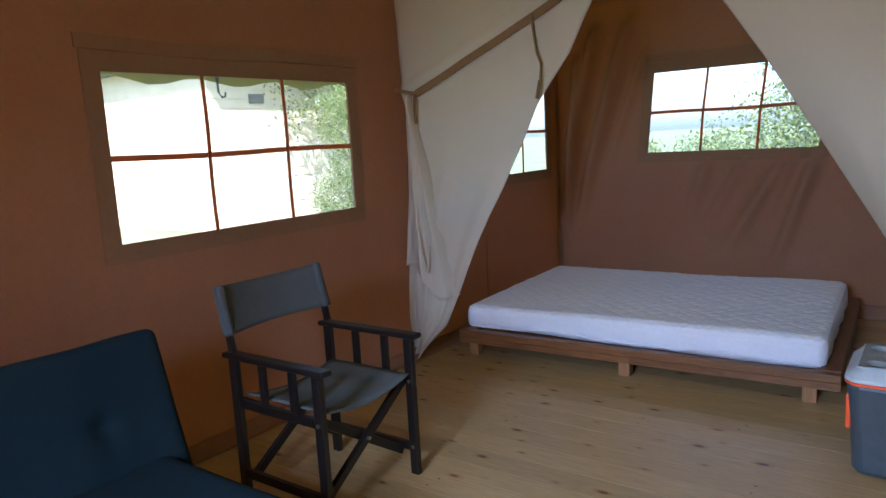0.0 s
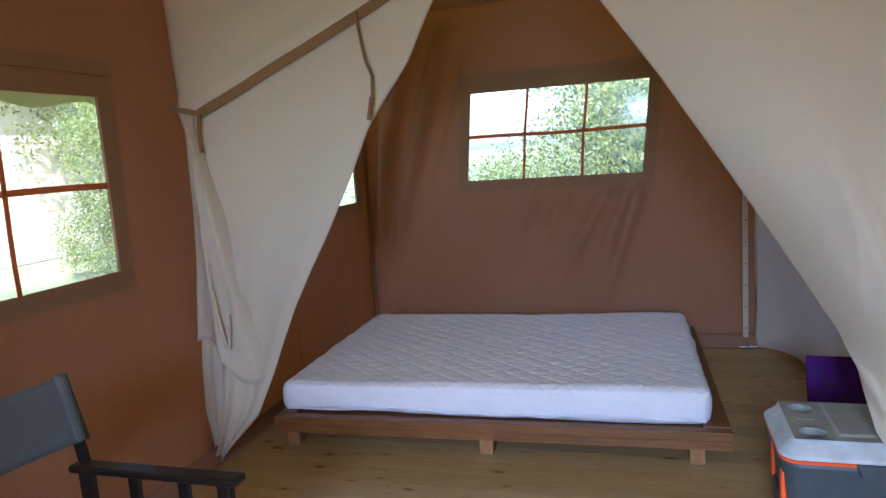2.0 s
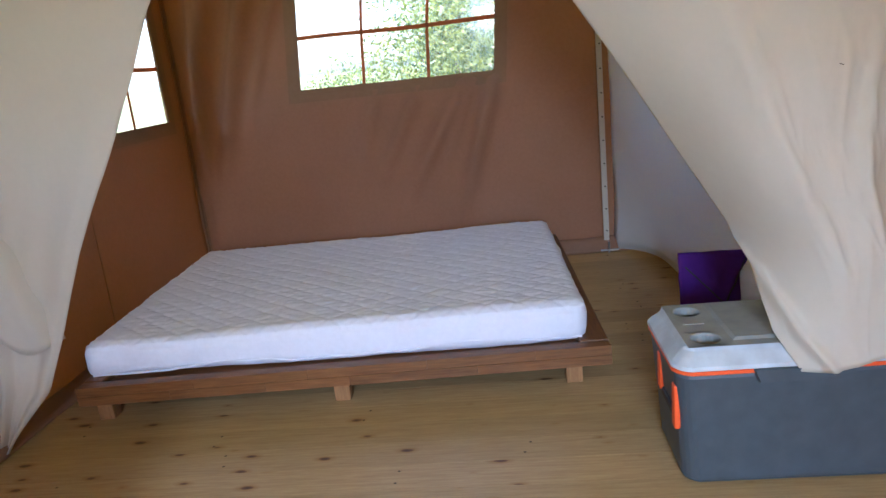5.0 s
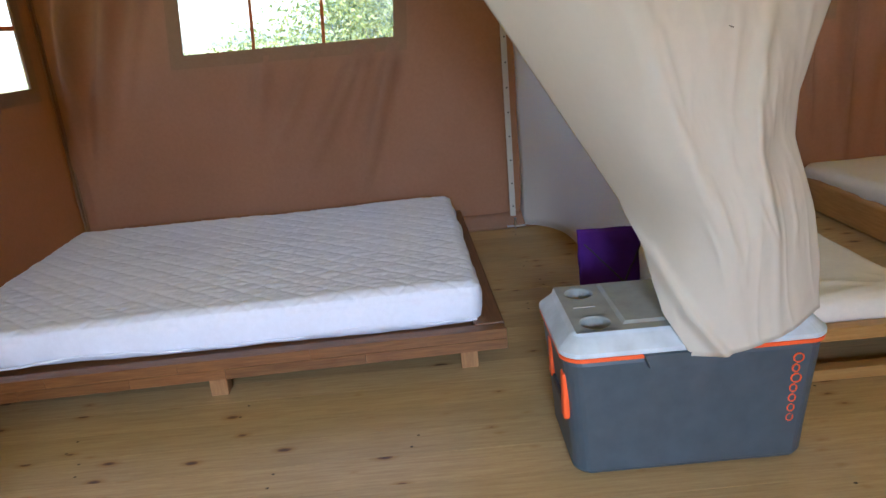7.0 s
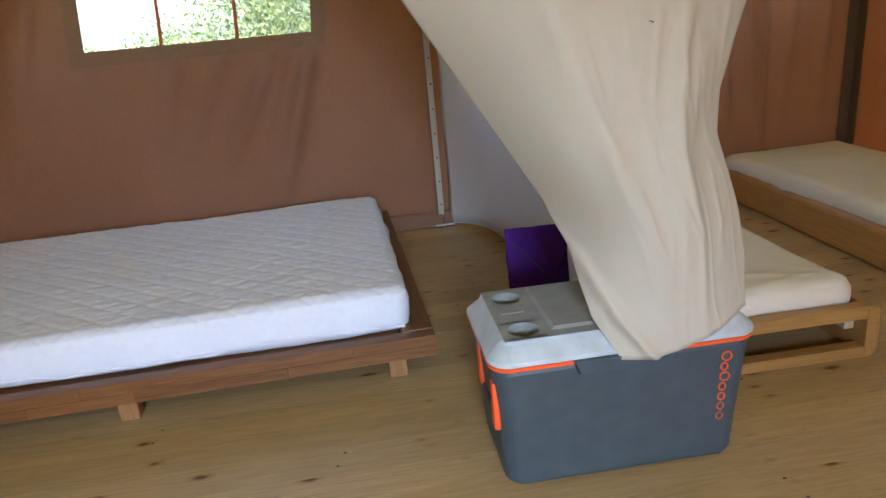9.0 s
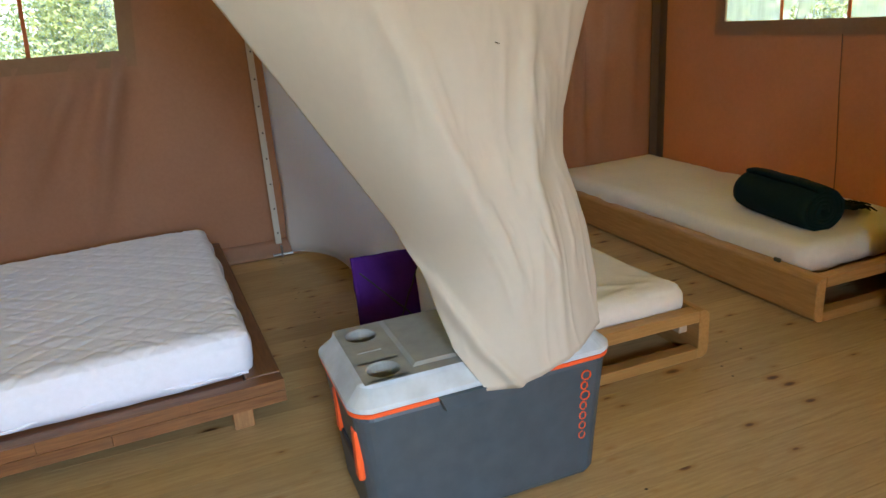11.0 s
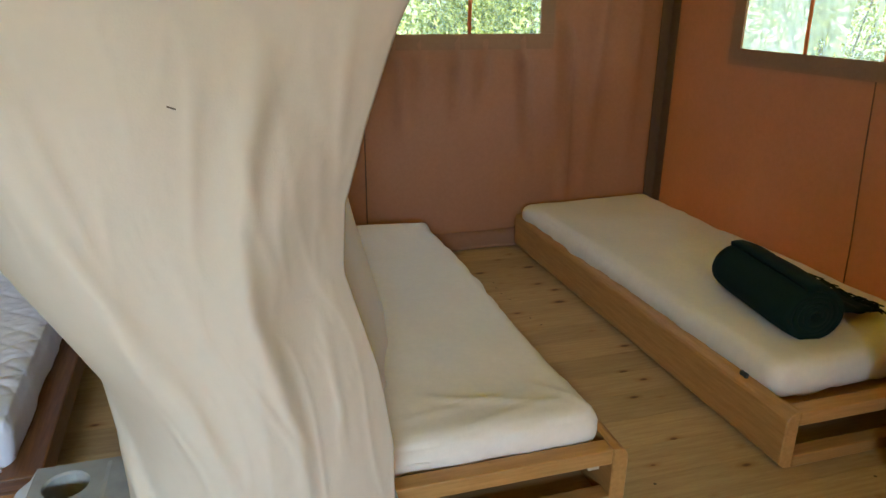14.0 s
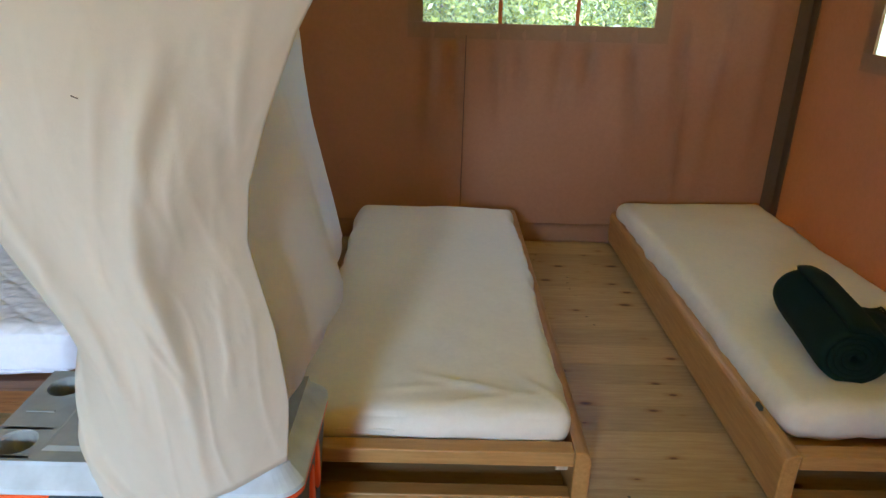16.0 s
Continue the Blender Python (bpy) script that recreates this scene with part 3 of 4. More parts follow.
def left_y(x, z):
    xr = interp(L_RIGHT, z)
    return left_curtain(min(1, max(0, (x - 0.1) / (xr - 0.1))), z).y


pts = []
for i in range(19):
    x = 0.17 + 0.93 * i / 18
    z = 1.618 + 0.42 * (x - 0.17)
    pts.append((x, left_y(x, z) - 0.006, z))
part("tape", ribbon(pts, 0.042, 0.004), TAPE, left_c, "brown tie tape sewn across the curtain")
part("tape", ribbon([(0.05, YC - 0.02, 1.65), (0.1, YC - 0.04, 1.64), (0.17, pts[0][1], 1.618)], 0.022, 0.004), TAPE, left_c)
part("tape", ribbon([(0.17, pts[0][1] - 0.004, 1.618), (0.18, YC - 0.01, 1.55), (0.172, YC - 0.0, 1.5), (0.168, YC + 0.01, 1.45)], 0.018, 0.004), TAPE, left_c)
part("cord", tube([(0.935, left_y(0.935, 1.95) - 0.015, 1.95), (0.945, YC + 0.02, 1.86), (0.965, YC + 0.01, 1.76), (0.99, YC + 0.005, 1.7), (0.985, YC + 0.005, 1.62)], 0.007, 6), TAPE, left_c)
part("cord_end", tube([(0.985, YC, 1.62), (0.965, YC, 1.53)], 0.011, 6), TAPE, left_c)
part("cord", tube([(0.15, YC - 0.0, 1.0), (0.16, YC - 0.03, 0.9), (0.19, YC - 0.04, 0.72), (0.21, YC - 0.03, 0.58)], 0.008, 6), CREAM, left_c)
part("cord", tube([(0.23, YC - 0.02, 0.74), (0.23, YC - 0.03, 0.66), (0.22, YC - 0.03, 0.58)], 0.007, 6), CREAM, left_c)


# bunch of cloth that hangs from the tie
def bunch(s, v):
    k = v / 1.18
    foot = 0.6 - 0.2 * s + 0.05 * math.sin(s * 7)
    x = 0.02 + 0.02 * k + (0.29 * (1 - k) ** 0.75 + 0.05) * s + 0.1 * k * (1 - s)
    z = foot + (1.62 - foot) * k
    y = YC + 0.004 - 0.03 * math.sin(math.pi * s) + 0.03 * abs(math.sin(s * 6.5 + 0.4 + v)) ** 0.8 * (1 - 0.6 * k) + 0.01 * soft(s * 3, v * 3, 2, 2)
    return Vector((x, y + 0.07 * max(0.0, (s - 0.72) / 0.28) ** 2, z))


cloth("gather", [i / 30 for i in range(31)], [1.18 * i / 40 for i in range(41)], bunch, [], CREAM, left_c, 0.003)


# white cotton wall between the two bedrooms
def divider(s, v):
    low = max(0.0, 1 - v / 1.7)
    k = min(1.0, s / 0.86)
    turn = max(0.0, (s - 0.86) / 0.14)
    y = -0.02 - 2.06 * k - 0.3 * turn
    x = 2.62 + 0.19 * k + low * 0.36 * math.sin(min(1, k * 1.25) * math.pi / 2) + low * 0.035 * math.sin(k * 12 + v) + 0.02 * soft(k * 3, v, 6, 2)
    x += 0.012 * math.sin(v * 4 + k * 7) * k - 0.1 * turn ** 1.5
    foot = 0.01 + 0.45 * max(0.0, min(1.0, (s - 0.8) / 0.06)) + 0.05 * max(0.0, math.sin(k * 9)) * max(0.0, 1 - k)
    z = foot + v * (2.41 - foot) / 2.4
    return Vector((min(x, 2.9 + 0.7 * max(0.0, z - 0.3)), y, z))


DIV = tagged(cloth("curtain_divider", [i / 60 for i in range(61)], [2.4 * i / 50 for i in range(51)], divider, [], WHITE_COTTON, None, 0.003),
       "white cotton divider hanging between the two bedrooms", "curtain", "bedroom curtains")
part("hem", tube([divider(i / 60, 0.0) for i in range(61)], 0.0045, 6), WHITE_COTTON, DIV, "rolled hem along the foot of the cloth")
part("edge_seam", tube([divider(1.0, 2.4 * i / 50) for i in range(51)], 0.004, 6), WHITE_COTTON, DIV, "turned and stitched edge")
strip = thing("divider_strip", "pale canvas fixing strip with eyelets on the back wall", "strip", kind="structure")
part("strip", ribbon([(2.575, -0.03, 0.03 + 2.2 * i / 20) for i in range(21)], 0.032, 0.01), CREAM, strip)
part("edge", ribbon([(2.554, -0.035, 0.03 + 2.2 * i / 20) for i in range(21)], 0.006, 0.006), HEM, strip)
for i in range(15):
    part("eyelet", tube([(2.578, -0.04, 0.13 + 0.14 * i), (2.578, -0.0435, 0.13 + 0.14 * i)], 0.005, 8), BARK, strip)
peg = thing("floor_bracket", "small steel eye bracket at the foot of the back wall", "bracket")
part("plate", box(2.53, 2.64, -0.09, -0.075, 0.012, 0.022, 0.002), STEEL, peg)
part("pin", tube([(2.58, -0.085, 0.0), (2.58, -0.085, 0.07)], 0.006, 8), STEEL, peg)

# ---- low open shelf by the single beds ----
SX0, SX1, SY0, SY1, SH = 4.575, 4.96, -2.84, -2.182, 0.85
shelf = thing("shelf_unit", "low open pine shelf unit with pale squared posts", "shelf")
for x in (SX0, SX1 - 0.04):
    for y in (SY0, SY1 - 0.056):
        post = part("post", box(x, x + 0.04, y, y + 0.056, 0.03, SH, 0.004), PALE_Z, shelf)
        part("band", box(x - 0.002, x + 0.042, y - 0.002, y + 0.058, 0.755, 0.79, 0.002), BARK, post, "dark metal band round the post")
        part("foot", box(x + 0.004, x + 0.036, y + 0.004, y + 0.052, 0.0, 0.0295, 0.003), BARK, post, "dark foot block")
for z in (0.035, 0.42, 0.755):
    part("board", box(SX0 + 0.006, SX1 - 0.006, SY0 + 0.058, SY1 - 0.058, z, z + 0.022, 0.003), PINE_Y, shelf)
part("end_panel", box(SX0 + 0.042, SX1 - 0.042, SY1 - 0.03, SY1 - 0.015, 0.04, 0.76, 0.002), ACACIA_X, shelf)
part("end_panel", box(SX0 + 0.042, SX1 - 0.042, SY0 + 0.015, SY0 + 0.03, 0.04, 0.76, 0.002), ACACIA_X, shelf)
part("back_panel", box(SX1 - 0.03, SX1 - 0.018, SY0 + 0.058, SY1 - 0.058, 0.059, 0.754, 0.002), ACACIA_Y, shelf)


def crumple(p, n):
    return 0.012 * soft(p.x * 2, p.y * 2, p.z * 2, 12) + 0.005 * soft(p.x * 3, p.y * 3, p.z * 3, 21)


tagged(link("cloth", shift(rounded((0.1, 0.075, 0.035), 0.012, (16, 14, 6), crumple), pose(4.71, -2.285, 0.078)), WHITE_COTTON, None, "", True), "crumpled white cloth lying on the lowest shelf", "cloth")
tagged(link("packet", shift(rounded((0.09, 0.06, 0.05), 0.01, (12, 10, 6), crumple), pose(4.71, -2.37, 0.084)), plain("blue_wrap", (0.02, 0.09, 0.25), 0.35), None, "", True), "small blue wrapped packet on the lowest shelf", "packet")
tagged(link("packet", shift(rounded((0.06, 0.08, 0.045), 0.01, (12, 10, 6), crumple), pose(4.63, -2.44, 0.082)), plain("yellow_wrap", (0.65, 0.42, 0.02), 0.35), None, "", True), "small yellow wrapped packet on the lowest shelf", "packet")
tagged(link("storage_tray", shift(rounded((0.2, 0.26, 0.05), 0.012, (8, 8, 5)), pose(4.77, -2.42, 0.468)), GREY_SLING, None, "", True), "dark grey tray standing on the middle shelf", "tray")

# ---- double bed ----
turned = Matrix.Translation((2.325, -1.85, 0)) @ Matrix.Rotation(radians(2.4), 4, "Z") @ Matrix.Translation((-2.325, 1.85, 0))
bed = thing("double_bed", "low brown wooden platform bed on short block legs", "bed", "", turned)
BX0, BZ0, BZ1 = 0.25, 0.096, 0.173
rail = part("front_rail", box(BX0 + 0.002, 2.323, -1.838, -1.79, BZ0 + 0.002, BZ1 - 0.0015, 0.004), ACACIA_X, bed)
BZM = (BZ0 + BZ1) / 2
for z0, z1, cuts in ((BZ0, BZM - 0.0005, (BX0, 0.62, 1.0, 1.33, 1.82, 2.325)), (BZM + 0.0005, BZ1, (BX0, 0.72, 1.17, 1.63, 2.04, 2.325))):
    for a, b in zip(cuts, cuts[1:]):
        part("stave", box(a, b - 0.0008, -1.85, -1.8385, z0, z1, 0.0007, 1), ACACIA_X, rail)
part("side_rail", box(2.215, 2.325, -1.788, -0.24, BZ0, BZ1, 0.006), ACACIA_Y, bed)
part("side_rail", box(BX0, BX0 + 0.08, -1.788, -0.24, BZ0, BZ1, 0.006), ACACIA_Y, bed)
part("back_rail", box(BX0, 2.325, -0.238, -0.18, BZ0, BZ1, 0.006), ACACIA_X, bed)
for i in range(11):
    y = -1.72 + 1.4 * i / 10
    part("slat", box(BX0 + 0.082, 2.213, y - 0.04, y + 0.04, 0.128, 0.148, 0.003), ACACIA_X, bed)
for x in (0.31, 1.277, 2.19):
    for y in (-1.785, -0.31):
        part("leg", box(x - 0.032, x + 0.032, y, y + 0.06, 0.0, BZ0 - 0.0005, 0.004), BLOCK, bed)


def quilt(p, n):
    d = 0.012 * soft(p.x, p.y, 1, 1.5) + 0.003 * soft(p.x, p.y, p.z, 9)
    if n.z > 0.6:
        a, b = (p.x + p.y * 1.15) / 0.125, (p.x - p.y * 1.15) / 0.125
        e = min(abs(a - round(a)), abs(b - round(b)))
        d += 0.0055 * min(1, e / 0.12) ** 0.6 + 0.0022 * (1 - abs(soft(p.x * 1.1, p.y * 4.5, 2, 5))) ** 6 + 0.0022 * (1 - abs(soft(p.x * 2.0, p.y * 6, 7, 6))) ** 6
    elif abs(n.z) < 0.5:
        d += 0.006 * soft(p.x * 2.5, p.y * 2.5, p.z * 0.8, 5) + 0.004 * math.sin(p.x * 23 + p.y * 19)
    return d


bm = rounded((2.03, 1.42, 0.156), 0.055, (230, 170, 10), quilt)
M1 = tagged(link("mattress", shift(bm, pose(1.217, -1.083, 0.228, 0, 0, 2.3)), QUILT, None, "", True), "white diamond-quilted double mattress without bedding", "mattress")

hem_pts = [(0.24 + 1.96 * i / 60, -1.793 + 0.004 * math.sin(i * 0.9), 0.176 + 0.018 * max(0, math.sin(i * 0.21 + 4.2)) + 0.004 * soft(i * 0.3, 1, 1, 1)) for i in range(61)]
part("cover_hem", shift(tube(hem_pts, 0.005, 6), Matrix.Translation((1.217, -1.083, 0.002)) @ Matrix.Rotation(radians(2.3), 4, "Z") @ Matrix.Translation((-1.217, 1.083, 0))), QUILT, M1, "loose elastic hem of the quilted cover")


# ---- single beds ----
def single_bed(x0, x1, y0, y1, h):
    b = thing("single_bed", "low stackable pine single bed frame on the floor", "bed", "single beds")
    t = 0.045

    def side(a, c, outer):
        bm = box(a, c, y0, y1, 0.0, h, 0)
        ed = [e for e in bm.edges if abs(e.verts[0].co.y - e.verts[1].co.y) > 1 and abs(e.verts[0].co.x - outer) < 1e-4]
        bmesh.ops.bevel(bm, geom=ed, offset=0.032, segments=5, profile=0.5, affect="EDGES")
        ed = [e for e in bm.edges if e.calc_length() < 0.5 and e.is_boundary is False and len(e.link_faces) == 2 and e.calc_face_angle() > 1.2]
        bmesh.ops.bevel(bm, geom=ed, offset=0.003, segments=1, affect="EDGES")
        return bm
    part("side_board", side(x0, x0 + t, x0), PINE_Y, b)
    part("side_board", side(x1 - t, x1, x1), PINE_Y, b)
    for ya in (y0, y1 - 0.05):
        part("end_rail", box(x0 + t + 0.001, x1 - t - 0.001, ya, ya + 0.05, h - 0.045, h, 0.004), PINE_X, b)
        part("foot_rail", box(x0 + t + 0.001, x1 - t - 0.001, ya, ya + 0.05, 0.0, 0.04, 0.004), PINE_X, b)
    # cleats in a paler wood, the light falling on them put into the colour
    for xa in (x0 + t + 0.001, x1 - t - 0.036):
        part("cleat", box(xa, xa + 0.035, y0 + 0.06, y1 - 0.06, h - 0.105, h - 0.07, 0.003), LIT_PINE_Y, b)
    n = 13
    for i in range(n):
        y = y0 + 0.12 + (y1 - y0 - 0.24) * i / (n - 1)
        part("slat", box(x0 + t + 0.005, x1 - t - 0.005, y - 0.035, y + 0.035, h - 0.069, h - 0.05, 0.003), PINE_X, b)
    return b


LIT_PINE_Y = wood("lit_pine_along", (0.62, 0.5, 0.36), (0.72, 0.6, 0.45), (10, 0.8, 10), 0, 0.55)
BH = 0.185
single_bed(2.935, 3.765, -2.105, -0.085, BH)
single_bed(4.272, 5.1, -2.1, -0.075, BH)


def jersey(seed, folds=()):
    def f(p, n):
        d = 0.014 * soft(p.x, p.y, seed, 2) + 0.004 * soft(p.x, p.y, p.z + seed, 9)
        if n.z < 0.75:
            d += 0.012 * soft(p.x * 1.5, p.y * 1.5, p.z * 0.7 + seed, 5) + 0.003 * soft(p.x * 4, p.y * 4, p.z + seed, 7)
        if n.z > 0.3:
            for fold in folds:
                d += ridge(p.x, p.y, *fold)
        return d
    return f


# slack in the fitted sheet: start, direction, length, width, height of each fold
FOLDS = [(0.02, -0.72, radians(-20), 0.42, 0.013, 0.008), (-0.3, -0.7, radians(-65), 0.2, 0.016, 0.005), (-0.1, -0.78, radians(8), 0.35, 0.013, 0.004),
         (0.1, -0.84, radians(12), 0.3, 0.012, 0.005), (0.3, -0.76, radians(-55), 0.16, 0.012, 0.009), (-0.33, -0.45, radians(-75), 0.4, 0.02, 0.007)]
M2 = tagged(link("mattress", shift(rounded((0.775, 1.8, 0.116), 0.055, (60, 130, 10), jersey(1.0, FOLDS)), pose(3.338, -1.145, BH + 0.012)), SHEET, None, "", True),
            "thin single mattress in a cream fitted sheet", "mattress", "single mattresses")
part("sheet_hem", tube([(2.99 + 0.67 * i / 40, -2.036 + 0.004 * math.sin(i * 0.8), BH + 0.013 + 0.002 * math.sin(i * 0.33)) for i in range(41)], 0.005, 6), SHEET, M2, "loose elastic hem of the fitted sheet")
M3 = tagged(link("mattress", shift(rounded((0.775, 1.89, 0.116), 0.055, (60, 130, 10), jersey(5.0)), pose(4.692, -1.035, BH + 0.014, 0, 0, 1.3)), SHEET, None, "", True),
            "thin single mattress in a cream sheet under a blanket", "mattress", "single mattresses")
part("tag", box(4.289, 4.299, -1.9, -1.87, BH + 0.002, BH + 0.016, 0.001), TAG, M3, "small dark woven tag")

# ---- rolled blanket ----
roll = thing("rolled_blanket", "dark green fringed wool blanket rolled up on the mattress", "blanket")
zb = BH + 0.072


def blanket_roll():
    bm = bmesh.new()
    n, turns, rings = 120, 4.3, 22
    vs = []
    for j in range(rings):
        row = []
        y = -0.23 + 0.46 * j / (rings - 1)
        for i in range(n + 1):
            f = i / n
            a = f * turns * 2 * math.pi
            r = 0.007 + 0.085 * f + 0.004 * soft(math.cos(a), y * 4, f * 3, 2)
            bulge = 1 - 0.1 * abs(y / 0.23) ** 4
            row.append(bm.verts.new((math.cos(a) * r * bulge * 1.06, y + 0.01 * f, math.sin(a) * r * bulge * 0.95)))
        vs.append(row)
    for j in range(rings - 1):
        for i in range(n):
            bm.faces.new((vs[j][i], vs[j][i + 1], vs[j + 1][i + 1], vs[j + 1][i]))
    return bm


ob = part("roll", shift(blanket_roll(), pose(4.585, -1.635, zb + 0.088, 0, 0, -8)), GREEN_WOOL, roll, "", True)
sm = ob.modifiers.new("thickness", "SOLIDIFY")
sm.thickness = 0.019


def tail(u, v):
    return Vector((4.64 + 0.24 * u + 0.01 * soft(u * 3, v * 3, 1, 2), -1.83 + 0.36 * v + 0.05 * u, zb + 0.02 + 0.075 * (1 - u) ** 1.5 + 0.02 * soft(u * 4, v * 5, 3, 1) + 0.012))


cloth("loose_end", [i / 14 for i in range(15)], [i / 20 for i in range(21)], tail, [], GREEN_WOOL, roll, 0.016)
rg = random.Random(4)
bm = bmesh.new()
for i in range(46):
    v = i / 45
    p = tail(1.0, v)
    e = p + Vector((0.05 + rg.random() * 0.03, rg.uniform(-0.03, 0.02), rg.uniform(-0.03, 0.0)))
    e.z = max(e.z, zb + 0.01)
    b2 = tube([p, (p + e) / 2 + Vector((0, 0, 0.012)), e], 0.005, 5, 0.003)
    me = bpy.data.meshes.new("tmp")
    b2.to_mesh(me)
    b2.free()
    bm.from_mesh(me)
    bpy.data.meshes.remove(me)
part("fringe", bm, GREEN_WOOL, roll, "twisted wool fringe")

# ---- cool box ----
cool = thing("cool_box", "slate-blue cool box with grey lid and orange trim", "cool box", "", Matrix.Diagonal((1, 1, 1.055, 1)))
CX0, CX1, CY0, CY1 = 2.395, 3.09, -2.515, -2.115


def ring_shape(z, inset, corner, round_off=0.7):
    """An outline of the box: straight sides with cut corners, their edges a little rounded."""
    pts = []
    x0, x1, y0, y1 = CX0 + inset, CX1 - inset, CY0 + inset, CY1 - inset
    for cx, cy, a0 in ((x1 - corner, y1 - corner, 0), (x0 + corner, y1 - corner, 90), (x0 + corner, y0 + corner, 180), (x1 - corner, y0 + corner, 270)):
        ends = [Vector((math.cos(radians(a)), math.sin(radians(a)))) for a in (a0, a0 + 90)]
        for k in range(6):
            a = radians(a0 + 90 * k / 5)
            p = ends[0].lerp(ends[1], k / 5).lerp(Vector((math.cos(a), math.sin(a))), round_off)
            pts.append(Vector((cx + corner * p.x, cy + corner * p.y, z)))
    return pts


def loft(levels, cap0=True, cap1=True):
    bm = bmesh.new()
    rows = [[bm.verts.new(p) for p in l] for l in levels]
    for a, b in zip(rows, rows[1:]):
        for i in range(len(a)):
            bm.faces.new((a[i], a[(i + 1) % len(a)], b[(i + 1) % len(b)], b[i]))
    if cap0:
        bm.faces.new(rows[0][::-1])
    if cap1:
        bm.faces.new(rows[-1])
    return bm


part("body", loft([ring_shape(0.004, 0.048, 0.035), ring_shape(0.01, 0.038, 0.04), ring_shape(0.022, 0.032, 0.042), ring_shape(0.12, 0.026, 0.042), ring_shape(0.28, 0.014, 0.042), ring_shape(0.332, 0.01, 0.042), ring_shape(0.343, 0.014, 0.042)], True, False), SLATE, cool)
part("seal", loft([ring_shape(0.344, 0.005, 0.046), ring_shape(0.346, 0.002, 0.046), ring_shape(0.354, 0.002, 0.046), ring_shape(0.356, 0.005, 0.046)], False, False), ORANGE, cool, "bright orange sealing strip")
part("lid_rim", loft([ring_shape(0.357, 0.002, 0.046), ring_shape(0.36, 0.0, 0.046), ring_shape(0.37, 0.001, 0.046), ring_shape(0.4, 0.034, 0.03), ring_shape(0.405, 0.038, 0.024), ring_shape(0.4095, 0.042, 0.012), ring_shape(0.413, 0.0455, 0.002)], False, False), LID_RIM, cool, "pale blue-grey bevelled lid rim")

LX0, LX1, LY0, LY1, LZ = CX0 + 0.045, CX1 - 0.045, CY0 + 0.045, CY1 - 0.045, 0.413
CUPS = [(CX0 + 0.106, -2.224), (CX0 + 0.106, -2.436), (CX1 - 0.106, -2.224), (CX1 - 0.106, -2.436)]


def lid_panel():
    """The flat lid top, with four round cup holes sunk into it."""
    bm = bmesh.new()
    h = 0.05
    xs = sorted({LX0, LX1} | {c[0] - h for c in CUPS} | {c[0] + h for c in CUPS})
    ys = sorted({LY0, LY1} | {c[1] - h for c in CUPS} | {c[1] + h for c in CUPS})
    vt = {}

    def V(x, y, z=LZ):
        k = (round(x, 5), round(y, 5), round(z, 5))
        if k not in vt:
            vt[k] = bm.verts.new((x, y, z))
        return vt[k]
    for x0, x1 in zip(xs, xs[1:]):
        for y0, y1 in zip(ys, ys[1:]):
            cx, cy = (x0 + x1) / 2, (y0 + y1) / 2
            if any(abs(cx - c[0]) < 0.01 and abs(cy - c[1]) < 0.01 for c in CUPS):
                out, rings = [], [[], [], [], []]
                for k in range(24):
                    a = radians(45 + 15 * k)
                    c, s = math.cos(a), math.sin(a)
                    m = max(abs(c), abs(s))
                    out.append(V(cx + h * c / m, cy + h * s / m))
                    for rr, (r, z) in zip(rings, ((0.041, LZ), (0.038, LZ - 0.004), (0.034, LZ - 0.085), (0.0335, LZ - 0.086))):
                        rr.append(V(cx + r * c, cy + r * s, z))
                seq = [out] + rings
                for a, b in zip(seq, seq[1:]):
                    for k in range(24):
                        bm.faces.new((a[k], a[(k + 1) % 24], b[(k + 1) % 24], b[k]))
                bm.faces.new(rings[-1])
            else:
                bm.faces.new((V(x0, y0), V(x1, y0), V(x1, y1), V(x0, y1)))
    bmesh.ops.recalc_face_normals(bm, faces=bm.faces[:])
    return bm


lid = part("lid_top", lid_panel(), LID_TOP, cool, "mid-grey lid top with four cup holders")
# slate discs put the shade at the bottom of each cup into colour
for cx, cy in CUPS:
    part("cup_shade", tube([(cx, cy, LZ - 0.084), (cx, cy, LZ - 0.07)], 0.0325, 20), SLATE, lid, "dark disc for the shade deep in a cup holder")
part("lid_panel", loft([[Vector((x, y, LZ + 0.001)) for x, y in ((CX0 + 0.17, LY0 + 0.015), (CX1 - 0.17, LY0 + 0.015), (CX1 - 0.17, LY1 - 0.012), (CX0 + 0.17, LY1 - 0.012))],
                        [Vector((x, y, LZ + 0.007)) for x, y in ((CX0 + 0.18, LY0 + 0.024), (CX1 - 0.18, LY0 + 0.024), (CX1 - 0.18, LY1 - 0.02), (CX0 + 0.18, LY1 - 0.02))]]), LID_TOP, cool)
part("drain_groove", box(CX0 + 0.07, CX0 + 0.13, -2.327, -2.32, LZ + 0.0005, LZ + 0.0025, 0.0008), LID_TOP, cool)
part("latch_lip", loft([[Vector((x, CY0 + 0.008, z)) for x, z in ((2.6, 0.358), (2.615, 0.318), (2.85, 0.318), (2.865, 0.358))],
                        [Vector((x, CY0 - 0.01, z)) for x, z in ((2.604, 0.356), (2.618, 0.322), (2.847, 0.322), (2.861, 0.356))]]), SLATE, cool, "slate finger lip under the lid")
